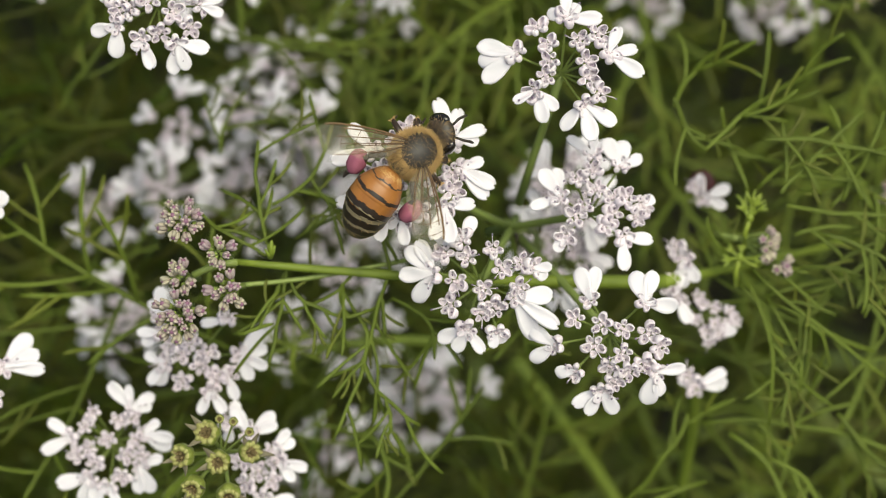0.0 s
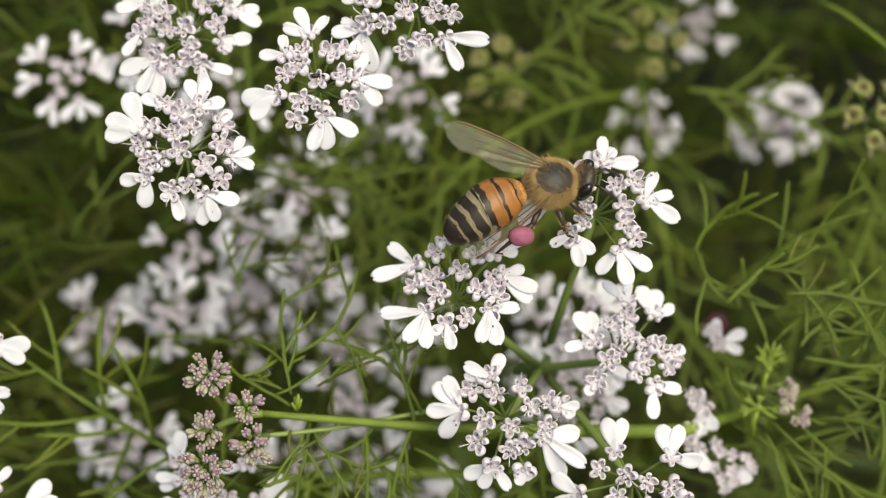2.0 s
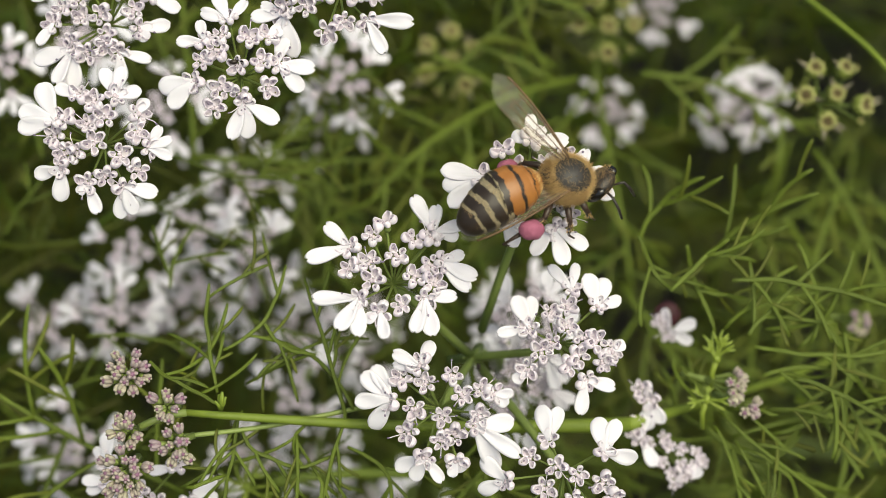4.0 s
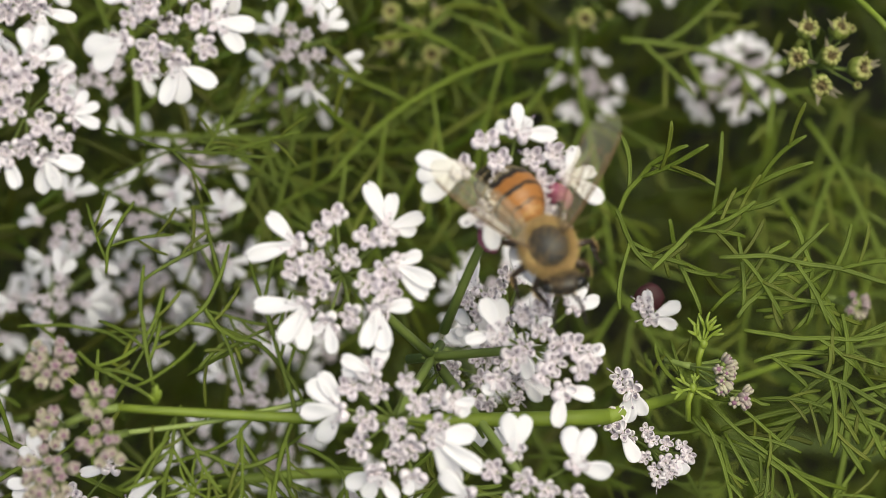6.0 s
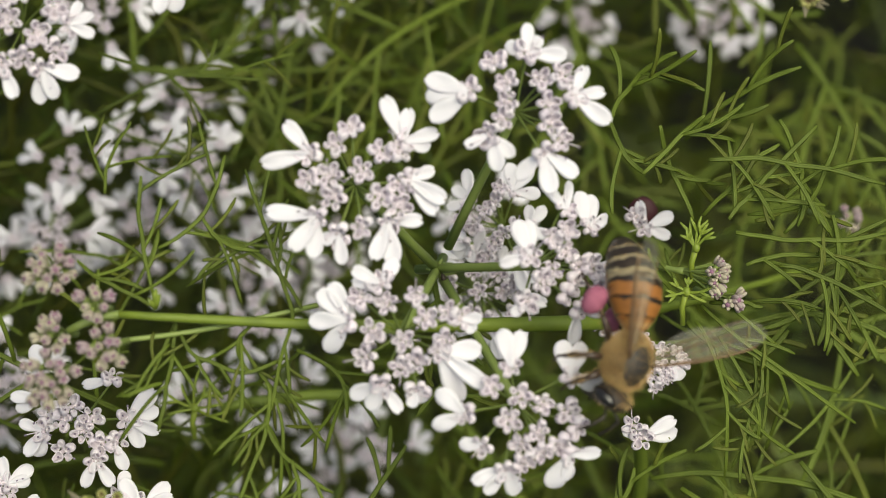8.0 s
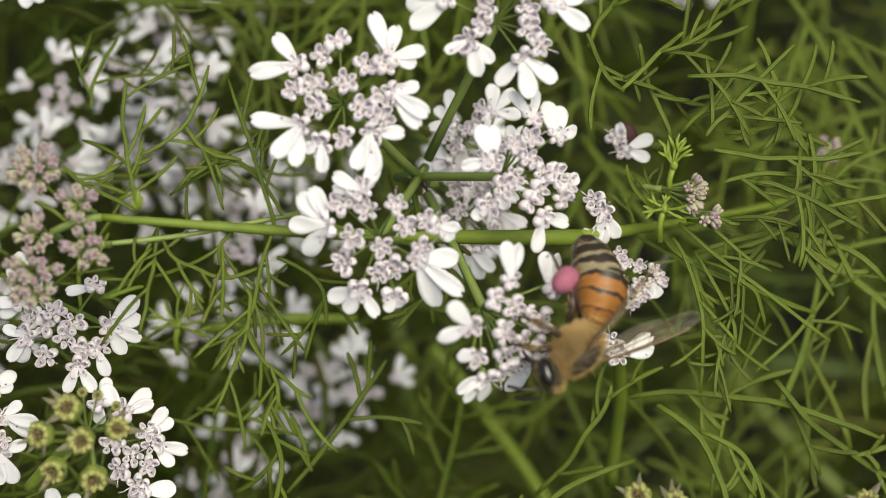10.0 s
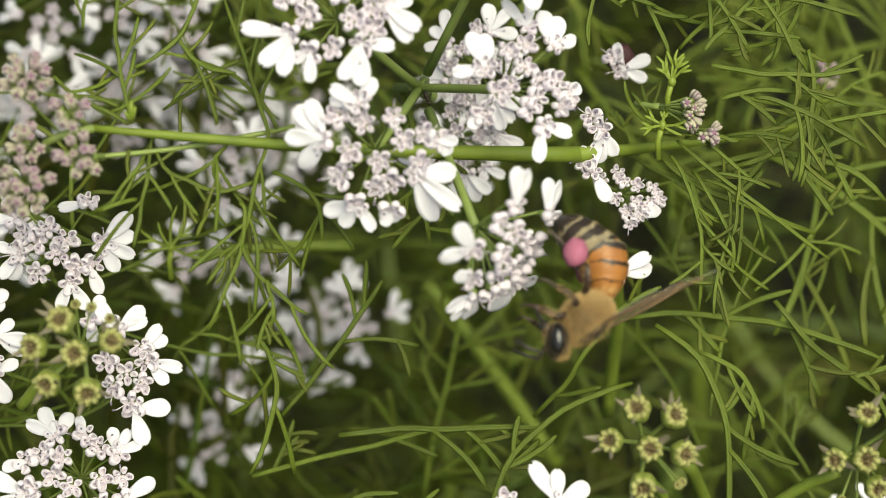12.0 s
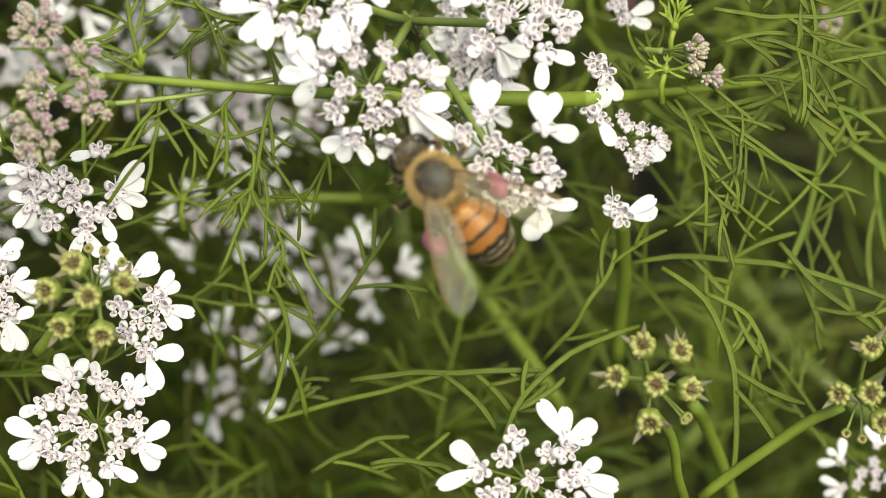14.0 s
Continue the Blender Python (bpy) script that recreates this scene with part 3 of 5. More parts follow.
for i, (x, y, z, count, radius) in enumerate(((-28.2, -0.1, 1.0, 15, 1.75), (-25.2, -2.4, 1.0, 8, 1.15), (-28.3, -4.5, 0.0, 9, 1.25),
                                             (-24.4, -5.5, 1.0, 11, 1.45), (-28.3, -7.5, 1.0, 20, 2.0))):
    bud_cluster(PLAN @ spot(x, y, z, -6, 4, i * 50), count, radius * 0.84, i)
bud_cluster(PLAN @ spot(19.5, -1.5, -12.0, 10, 50, 0), 12, 1.3, 21)
bud_cluster(PLAN @ spot(21.3, -3.4, -12.0, 10, 30, 0), 5, 0.6, 22)
bud_cluster(PLAN @ spot(34.5, 3.1, -30.0, 10, 30, 0), 7, 1.0, 23)


# ---- fruit clusters ----
def fruit_mesh(kind):
    """A young fruit: a ribbed cup with a crumpled rim and two dried styles."""
    s = Shape()
    prof = [(-0.8, 0.25), (-0.6, 0.6), (-0.2, 0.86), (0.2, 0.88), (0.5, 0.80), (0.64, 0.62), (0.5, 0.42), (0.3, 0.26), (0.2, 0.1)]
    base, sides = len(s.v), 36
    for z, r in prof:
        for k in range(sides):
            a = 2 * math.pi * k / sides
            q = r * (1 + (0.11 * math.cos(9 * a) + 0.05 * math.sin(4 * a + kind) if z > 0.4 else 0.05 * math.cos(5 * a + kind)))
            s.v.append(Vector((q * math.cos(a), q * math.sin(a), z + (0.10 * math.cos(9 * a) + 0.07 * math.cos(2 * a + kind) if z > 0.4 else 0))))
    for i in range(len(prof) - 1):
        for k in range(sides):
            a, b = base + i * sides + k, base + i * sides + (k + 1) % sides
            s.f.append((a, b, b + sides, a + sides))
            s.m.append(0 if i < 4 else 1 if i < 6 else 2)
    s.f += [tuple(base + k for k in reversed(range(sides))), tuple(base + (len(prof) - 1) * sides + k for k in range(sides))]
    s.m += [0, 2]
    for k in range(9):
        a = 2 * math.pi * k / 9 + 0.1 * math.sin(5 * k + kind)
        s.ball((0.64 * math.cos(a), 0.64 * math.sin(a), 0.60 + 0.08 * math.cos(2 * a + kind)), (0.17, 0.13, 0.14), 4, 6, 1, Euler((0, 0, a)).to_matrix())
    for k in (-1, 1):
        s.ball((0.15 * k, 0, 0.34), (0.16, 0.2, 0.16), 5, 7, 2)
        s.tube([(0.1 * k, 0, 0.4), (0.25 * k, 0.08, 0.75), (0.5 * k, 0.1 * k, 0.8)], [0.07, 0.05, 0.04], 5, 2)
    return s.mesh("fruit", [FRUIT, FRUIT_TOP, STRAW])


def sepal_mesh():
    s = Shape()
    s.sheet(lambda u, t: (u, (t - 0.5) * 0.5 * (1 - u) ** 0.8, 0.25 * u * u + 0.2 * (t - 0.5) ** 2), 5, 2, 0.06)
    return s.mesh("sepal", SEPAL)


FRUITS, SEPAL_MESH = [fruit_mesh(k) for k in range(2)], sepal_mesh()


def fruit_cluster(label, m, places, seed):
    rnd = random.Random(seed)
    ob = thing("fruit_cluster", label, "seed head", "fruit clusters", m)
    for k, (x, y) in enumerate(places):
        a = math.degrees(math.atan2(y, x))
        lean = min(30, 9 * math.hypot(x, y))
        t = spot(x, y, rnd.uniform(-0.3, 0.3)) @ Matrix.Rotation(radians(lean), 4, Vector((-math.sin(radians(a)), math.cos(radians(a)), 0)))
        fr = part("fruit", FRUITS[k % 2], ob, "", t @ spot(0, 0, 0, 0, 0, rnd.uniform(0, 360), rnd.uniform(1.0, 1.18)))
        for j in range(3 if math.hypot(x, y) > 1 else 2):
            b = a + rnd.uniform(-50, 50) + 60 * j
            part("sepal", SEPAL_MESH, fr, "", fr.matrix_basis.inverted() @ t @ spot(0.72 * math.cos(radians(b)), 0.72 * math.sin(radians(b)), 0.35, 0, -22, b, rnd.uniform(0.8, 1.3)))
        part("pedicel", PEDICEL, ob, "", aim((0, 0, -3.5), (x, y, -0.5), 1.3))
    for k in range(3):
        a = rnd.uniform(190, 330)
        tip = (3.4 * math.cos(radians(a)), 3.4 * math.sin(radians(a)), -0.4)
        part("pedicel", PEDICEL, ob, "", aim((0, 0, -2.5), tip, 0.7))
        part("fruit", FRUITS[k % 2], ob, "stunted young fruit", spot(*tip, 0, 0, a, 0.42))
    return ob


RING_WIDE = ((0.0, 3.2), (2.4, 2.4), (-2.2, 0.0), (0.7, -2.0), (2.8, -0.6), (0.0, 0.0))
RING = ((-0.8, 2.7), (1.8, 2.2), (-2.7, 0.6), (2.4, -0.4), (-0.5, -2.6), (0.0, 0.0))
for label, at, seed in (("yellow-green coriander seed head with dried styles", (15.1, -26.5, -1.4, 0, 0, 0), 1), ("yellow-green coriander seed head on a stout stalk", (30.8, -27.6, -2.4, 0, 0, 0), 2),
                        ("yellow-green coriander seed head beside white petals", (-25.3, -19.2, 0.0, 0, -5, 120), 3), ("pale seed head half lost in blur", (31.1, 24.1, -24.0, 10, 10, 80), 4),
                        ("pale seed head half lost in blur", (12.5, 33.1, -46.0, 0, 0, 10), 5), ("pale seed head half lost in blur", (-3.8, 29.2, -46.0, 0, 0, 40), 6)):
    fruit_cluster(label, PLAN @ spot(*at), RING_WIDE if seed == 2 else RING, seed)


# ---- stems ----
def rod(name, pts, radii, mat, parent, sides=8):
    s = Shape()
    s.tube(pts, radii, sides)
    return part(name, s.mesh(name, mat), parent)


main = thing("coriander_stem", "long arched green coriander stem crossing the patch", "stem", "", PLAN)
rod("stalk", curve((-24.2, -3.3, -2.0), (11.2, -4.9, -12.0), (0, -0.5, 0.5), 14, 0.25, 3), [0.28 + 0.026 * i for i in range(15)], STEM, main, 10)
rod("stalk", curve((11.2, -4.9, -12.0), (35.5, -0.5, -38.0), (0, -0.4, 0), 8, 0.2, 4), [0.62, 0.52, 0.42, 0.36, 0.33, 0.31, 0.3, 0.29, 0.28], STEM, main, 8)
rod("stalk", curve((-24.2, -3.3, -2.0), (-27.7, -4.4, -1.5), (0, 0.2, 0), 4, 0.1, 5), 0.3, STALK, main)
rod("stalk", curve((-25.0, -5.3, -3.0), (-10.2, -3.0, -6.0), (0, -0.3, 0), 8, 0.1, 6), 0.2, STALK, main)
for label, a, b, r in (("stout green stem slanting down among the leaves", (-1.0, -15.4, -52.0), (12.9, -34.6, -58.0), 0.75), ("green stem rising among the leaves", (14.9, -14.1, -20.0), (15.6, -27.1, -34.0), 0.6),
                       ("pale stem half hidden in the leaves", (-20.6, -12.5, -28.0), (-7.3, -11.6, -30.0), 0.5), ("thick stem under a seed head", (15.4, -29.0, -4.0), (18.9, -37.5, -14.0), 0.38),
                       ("thick stem under a seed head", (20.1, -29.6, -18.0), (25.4, -40.1, -30.0), 0.55), ("slender stalk of a seed head", (29.0, -28.6, -3.5), (19.5, -36.1, -10.0), 0.42),
                       ("slender stalk of a seed head", (-26.1, -19.5, -3.5), (-31.1, -23.6, -8.0), 0.42), ("green stem lost in blur", (35.0, 25.7, -20.0), (26.4, 35.3, -30.0), 0.26)):
    st = thing("coriander_stem", label, "stem", "stems among the leaves", PLAN)
    rod("stalk", curve(a, b, (0.3, 0.5, 0), 10, 0.4, r * 9), r, STEM, st, 9)
berry = Shape()
berry.ball((0, 0, 0), (1.35, 1.15, 0.6), 8, 12)
for v in berry.v:
    v *= 1 + 0.2 * noise.noise(v * 1.3)
red = thing("red_leaf", "dark red withered leaf deep among the stems", "leaf", "", PLAN @ spot(15.9, 3.9, -23.0))
part("blade", berry.mesh("blade", BERRY), red)
bud = Shape()
for x, y, w, r in ((-21.55, -1.75, -0.4, 0.21), (-21.2, -1.5, 0.2, 0.24), (-20.95, -1.9, -0.1, 0.17), (-21.75, -2.2, 0.1, 0.15)):
    bud.tube([(-21.4, -2.9, -1.0), ((x - 21.4) / 2 + 0.04, (y - 2.9) / 2, -0.6 + w / 2), (x, y, -0.4 + w)], [0.2, r, r * 0.45], 7)
part("node", bud.mesh("node", SPROUT), main, "small yellow-green side bud")

umbel = thing("umbel_stalk", "pale green umbel stalk with spreading rays", "stem", "", PLAN @ spot(-1.5, 0, -14))
hub_shape = Shape()
hub_shape.ball((0, 0, 0), (0.62, 0.6, 0.5), 6, 10)
for k in range(6):
    a = k * 1.05
    hub_shape.tube([(0.3 * math.cos(a), 0.3 * math.sin(a), 0.1), (0.9 * math.cos(a), 0.9 * math.sin(a), 0.3)], [0.25, 0.1], 6)
part("hub", hub_shape.mesh("hub", STALK), umbel)
ray_shape = Shape()
ray_shape.tube([(0, 0, 0), (0.03, 0, 5), (0, 0.03, 10), (0, 0, 14)], [0.40, 0.35, 0.34, 0.36], 8)
RAY = ray_shape.mesh("ray", STALK)
RAYS = {k: part("ray", RAY, umbel) for k in "ATCBD"}
rod("stalk", curve((0, 0, 0), (4, -14, -60), (2, 3, -5), 10, 0.5, 7), 0.6, STALK, umbel)


def tiny_insect(m):
    """A black insect, about 1 mm long."""
    ob = thing("tiny_insect", "tiny black insect clinging to the plant", "insect", "tiny insects", m)
    for name, x, r in (("abdomen", -0.32, (0.36, 0.2, 0.2)), ("thorax", 0.08, (0.2, 0.13, 0.13)), ("head", 0.36, (0.16, 0.15, 0.13))):
        s = Shape()
        s.ball((x, 0, 0.16), r, 6, 9)
        part(name, s.mesh(name, BAND), ob)
    for k in range(6):
        side, x = (-1) ** k, 0.2 - 0.15 * (k // 2)
        s = Shape()
        s.tube([(x, 0.08 * side, 0.12), (x + 0.1 - 0.1 * (k // 2), 0.3 * side, 0.22), (x + 0.15 - 0.17 * (k // 2), 0.45 * side, -0.05)], [0.03, 0.028, 0.02], 5)
        part("leg", s.mesh("leg", BAND), ob)
    return ob


INSECT = tiny_insect(PLAN @ spot(-0.9, -1.0, -12.6, 0, 0, -70))
tiny_insect(PLAN @ spot(-20.2, 23.8, 0.2, 0, 0, 10))


# ---- feathery leaves ----
def bent(p, d, length, turn, axis, n, seed):
    """Points of a thread that starts at p along d and turns evenly about axis, wandering a little."""
    p, d, out = Vector(p), Vector(d).normalized(), [Vector(p)]
    step = Matrix.Rotation(radians(turn) / n, 3, axis)
    for i in range(n):
        d = (step @ d + noise.noise_vector(Vector((i * 0.45, seed * 1.7, seed * 0.31))) * 0.09).normalized()
        p = p + d * (length / n)
        out.append(p.copy())
    return out


def twig(s, rnd, p, d, length, wide, level):
    """A curved leaf segment that forks, its forks curving in turn; all blunt at their ends."""
    axis = Vector((rnd.uniform(-0.5, 0.5), rnd.uniform(-0.5, 0.5), rnd.choice((-1, 1))))
    n = 7
    pts = bent(p, d, length, rnd.uniform(4, 36), axis.normalized(), n, rnd.uniform(0, 90))
    s.ribbon(pts, [wide * q for q in (0.82, 0.85, 0.88, 0.92, 0.98, 1.04, 0.98, 0.5)])
    if level > 0:
        for i in rnd.sample((2, 3, 4, 5), rnd.choice((1, 2, 2)) if level == 1 else 2):
            along = (pts[i + 1] - pts[i]).normalized()
            out = along.cross(Vector((0, 0, 1)))
            out = out.normalized() if out.length > 0.1 else along.orthogonal().normalized()
            to = along * rnd.uniform(0.7, 1.1) + out * rnd.choice((-1, 1)) * rnd.uniform(0.5, 1.0) + Vector((0, 0, rnd.uniform(-0.3, 0.35)))
            twig(s, rnd, pts[i], to, length * rnd.uniform(0.4, 0.72), wide * 0.93, level - 1)


def leaf(m, length, seed, spread=0.6, pairs=4, mat=LEAF, label="thread-like green coriander leaf", wide=0.3):
    """A feathery leaf along x: a bowed midrib with forked, curving, thread-like leaflets."""
    rnd = random.Random(seed)
    ob = thing("feathery_leaf", label, "leaf", "feathery leaves", m)
    mid = bent((0, 0, 0), (1, 0, 0), length, rnd.uniform(-35, 35), Vector((rnd.uniform(-0.3, 0.3), rnd.uniform(-0.4, 0.4), 1)).normalized(), 10, seed)
    s = Shape()
    s.ribbon(mid, [wide * (1.1 - 0.2 * i / 10) for i in range(10)] + [wide * 0.45])
    part("midrib", s.mesh("midrib", mat), ob)
    for k in range(pairs * 2):
        side = -1 if k % 2 else 1
        i = min(9, int(1.5 + 7.5 * k / max(1, pairs * 2 - 1) + rnd.uniform(0, 0.8)))
        ln = length * rnd.uniform(0.3, 0.52) * (1.1 - 0.4 * k / (pairs * 2))
        d = (mid[i + 1] - mid[i]).normalized()
        out = d.cross(Vector((0, 0, 1)))
        out = (out.normalized() if out.length > 0.1 else d.orthogonal().normalized()) * side
        s = Shape()
        twig(s, rnd, mid[i], d * rnd.uniform(0.5, 1.0) + out * spread * rnd.uniform(0.6, 1.2) + Vector((0, 0, rnd.uniform(-0.35, 0.45))), ln, wide * 0.92, 1)
        part("leaflet", s.mesh("leaflet", mat), ob)
    return ob


rnd = random.Random(11)
for k in range(10):
    x, y, z = rnd.uniform(4, 58), rnd.uniform(-52, 34), rnd.uniform(-64, -24)
    y -= 26 if y > 10 else 0
    leaf(PLAN @ spot(x, y, z, rnd.uniform(-30, 30), rnd.uniform(-30, 15), rnd.choice((rnd.uniform(-20, 80), rnd.uniform(120, 200), rnd.uniform(-70, 20)))), rnd.uniform(18, 34), 100 + k, 1.05, 4, wide=0.34)
for k in range(12):
    x, y, z = rnd.uniform(-44, 0), rnd.uniform(-42, 30), rnd.uniform(-44, -14)
    leaf(PLAN @ spot(x, y, z, rnd.uniform(-30, 30), rnd.uniform(-30, 15), rnd.uniform(-180, 180)), rnd.uniform(12, 24), 200 + k, 1.0, 4, wide=0.23)
for k in range(14):
    x, y, z = rnd.uniform(-36, 48), rnd.uniform(12, 42), rnd.uniform(-60, -34)
    leaf(PLAN @ spot(x, y, z, rnd.uniform(-30, 30), rnd.uniform(-30, 15), rnd.uniform(-180, 180)), rnd.uniform(16, 30), 300 + k, 1.0, 4, wide=0.3)


def thread(a, b, c, seed, sides=(2, 4), wide=0.24):
    """A long leaf from a over b to c, with a few forked leaflets."""
    rnd = random.Random(seed)
    a, b, c = Vector(a), Vector(b), Vector(c)
    ob = thing("feathery_leaf", "long arched thread-like coriander leaf", "leaf", "feathery leaves", PLAN)
    top = b * 2 - (a + c) * 0.5
    pts = [a * (1 - q) ** 2 + top * (2 * q * (1 - q)) + c * q * q for q in [i / 12 for i in range(13)]]
    pts = [p + noise.noise_vector(Vector((i * 0.3, seed * 0.7, 0))) * 0.35 * min(1, i * 0.3) for i, p in enumerate(pts)]
    s = Shape()
    s.ribbon(pts, [wide * q for q in (0.75, 0.85, 0.95, 1, 1, 1, 1, 1, 1, 1, 0.95, 0.9, 0.5)])
    part("midrib", s.mesh("midrib", LEAF), ob)
    for k in range(rnd.randint(*sides)):
        i, side = rnd.randint(2, 10), rnd.choice((-1, 1))
        d = (pts[i + 1] - pts[i]).normalized()
        out = d.cross(Vector((0, 0, 1)))
        out = (out.normalized() if out.length > 0.1 else d.orthogonal().normalized()) * side
        s = Shape()
        twig(s, rnd, pts[i], d * 0.9 + out * rnd.uniform(0.5, 1.0) + Vector((0, 0, rnd.uniform(-0.4, 0.2))), rnd.uniform(2.8, 6.5), wide * 0.92, 1 if rnd.random() < 0.6 else 0)
        part("leaflet", s.mesh("leaflet", LEAF), ob)


THREADS = [
    ((-7.7, -26.8, -15.0), (-0.4, -26.2, -15.0), (8.0, -26.6, -15.0)),
    ((4.2, -32.7, -14.0), (8.0, -26.6, -15.0), (15.9, -23.2, -18.0)),
    ((15.5, -17.9, -18.0), (25.1, -17.9, -17.0), (35.4, -21.3, -15.0)),
    ((17.5, -18.3, -15.0), (22.6, -25.0, -14.0), (22.3, -35.8, -14.0)),
    ((27.2, -16.5, -16.0), (31.7, -21.2, -16.0), (37.6, -25.1, -18.0)),
    ((18.1, -5.1, -14.0), (22.1, -7.9, -14.0), (30.8, -11.1, -17.0)),
    ((20.5, -6.2, -15.0), (29.8, -4.9, -16.0), (36.1, -8.7, -16.0)),
    ((31.0, 0.9, -17.0), (29.6, -3.0, -15.0), (23.9, -5.7, -14.0)),
]
FINE_THREADS = [
    ((21.0, -20.5, -15.0), (24.6, -22.8, -15.0), (26.1, -26.7, -15.0)),
    ((7.9, -25.8, -18.0), (12.0, -20.7, -16.0), (14.0, -16.7, -16.0)),
    ((-6.2, -33.4, -14.0), (-2.8, -33.3, -14.0), (0.3, -34.2, -14.0)),
    ((-11.1, -34.2, -16.0), (-7.0, -32.2, -16.0), (-3.1, -31.3, -16.0)),
    ((-14.9, -30.3, -18.0), (-8.9, -28.8, -18.0), (0.0, -26.6, -18.0)),
    ((-12.3, -25.2, -16.0), (-7.6, -19.4, -16.0), (-4.3, -14.6, -16.0)),
    ((-14.2, -18.7, -14.0), (-12.5, -23.3, -14.0), (-14.7, -29.5, -14.0)),
    ((12.3, 10.4, -15.0), (14.5, 14.1, -14.0), (17.5, 15.8, -12.0)),
    ((18.7, 9.4, -17.0), (22.7, 12.8, -15.0), (27.2, 14.8, -13.0)),
]
for k, abc in enumerate(THREADS + FINE_THREADS):
    thread(*abc, 400 + k, wide=0.26 if k < len(THREADS) else 0.22)


def sprout(m, angles, length, seed, label):
    """A tuft of short blunt leaf tips that fan out from one node."""
    rnd = random.Random(seed)
    ob = thing("leaf_sprout", label, "leaf", "leaf sprouts", m)
    s = Shape()
    s.ball((0, 0, 0), (0.34, 0.42, 0.3), 6, 9)
    s.tube([(0, 0, -0.1), (-0.3, -1.2, -0.5), (-0.2, -2.6, -1.0)], [0.26, 0.24, 0.22], 7)
    part("node", s.mesh("node", SPROUT), ob)
    for a in angles:
        ln, a = length * rnd.uniform(0.7, 1.15), radians(a)
        tip = Vector((math.cos(a), math.sin(a), rnd.uniform(-0.1, 0.5))) * ln
        s = Shape()
        pts = curve((0, 0, 0.1), tip, Vector((-tip.y, tip.x, 0)) * rnd.uniform(-0.12, 0.12), 6)
        s.ribbon(pts, [0.12, 0.11, 0.11, 0.12, 0.13, 0.12, 0.06])
        for side in (-1, 1):
            if rnd.random() < 0.45:
                e = pts[3] + (tip * 0.4 + Vector((-tip.y, tip.x, 0)) * 0.28 * side)
                s.ribbon([pts[3], pts[3].lerp(e, 0.5), e], [0.12, 0.14, 0.07])
        part("leaflet", s.mesh("leaflet", SPROUT), ob)


sprout(PLAN @ spot(18.6, 0.7, -12.0), (42, 64, 80, 98, 118), 2.3, 1, "fresh yellow-green coriander sprout beside pink buds")
sprout(PLAN @ spot(17.8, -2.7, -12.0), (10, -30, 150, 190, 80), 1.6, 2, "short yellow-green coriander sprout on the main stem")
sprout(PLAN @ spot(-21.6, -11.7, -20.0), (10, 45, 80, 115, 150, 190, -20), 3.0, 3, "fresh feathery coriander sprout among white flowers")


def arc(rnd, c, turn, ln, seed, wide, sides):
    """An arched leaf through c whose chord turns by the given degrees."""
    d = Vector((math.cos(radians(turn)), math.sin(radians(turn)), rnd.uniform(-0.5, 0.5)))
    bow = Vector((-d.y, d.x, rnd.uniform(-0.4, 0.4))) * rnd.choice((-1, 1)) * rnd.uniform(0.05, 0.24) * ln
    thread(c - d * ln, c + bow, c + d * ln, seed, sides, wide)


rnd = random.Random(61)
for k in range(11):
    c = Vector((rnd.uniform(15, 46), rnd.uniform(-36, 10), rnd.uniform(-34, -15)))
    arc(rnd, c, rnd.choice((rnd.uniform(-25, 25), rnd.uniform(35, 75), rnd.uniform(100, 150))), rnd.uniform(5, 11), 700 + k, 0.17, (1, 4))
for k in range(17):
    c = Vector((rnd.uniform(-46, -14), rnd.uniform(-30, 20), rnd.uniform(-32, -16)))
    arc(rnd, c, rnd.choice((rnd.uniform(-20, 20), rnd.uniform(40, 100), rnd.uniform(20, 60))), rnd.uniform(3, 8), 800 + k, 0.15, (2, 4))
# the open web of leaves beside the sprout
WEB_THREADS = [
    ((11.8, 10.9, -10.9), (13.3, 8.2, -11.5), (14.6, 6.2, -11.2)),
    ((16.0, 10.2, -12.0), (17.0, 7.0, -13.1), (18.5, 2.9, -13.0)),
    ((14.3, 6.4, -9.3), (16.5, 8.5, -9.9), (19.1, 10.7, -9.3)),
    ((19.2, 3.2, -11.9), (22.4, 6.5, -11.3), (25.2, 8.6, -11.5)),
    ((19.3, 7.3, -9.0), (25.0, 7.1, -9.5), (32.6, 5.3, -9.2)),
    ((20.8, 2.8, -9.8), (23.1, 5.4, -10.2), (27.8, 9.8, -10.6)),
    ((21.5, 1.8, -10.8), (27.3, 1.2, -11.5), (33.3, 1.7, -11.6)),
    ((24.6, -0.8, -9.9), (28.4, -2.0, -9.8), (33.3, -4.9, -10.3)),
    ((22.5, -0.7, -12.1), (27.1, -0.0, -12.8), (33.8, -1.3, -13.2)),
    ((29.1, 3.0, -11.5), (29.6, -1.3, -11.8), (29.0, -5.3, -12.0)),
    ((25.0, 10.4, -10.7), (26.6, 6.2, -11.0), (26.3, 2.3, -10.9)),
    ((29.5, 9.8, -10.3), (27.9, 5.2, -10.7), (25.3, 1.5, -11.2)),
]
for k, abc in enumerate(WEB_THREADS):
    thread(*abc, 900 + k, (1, 3), 0.2)
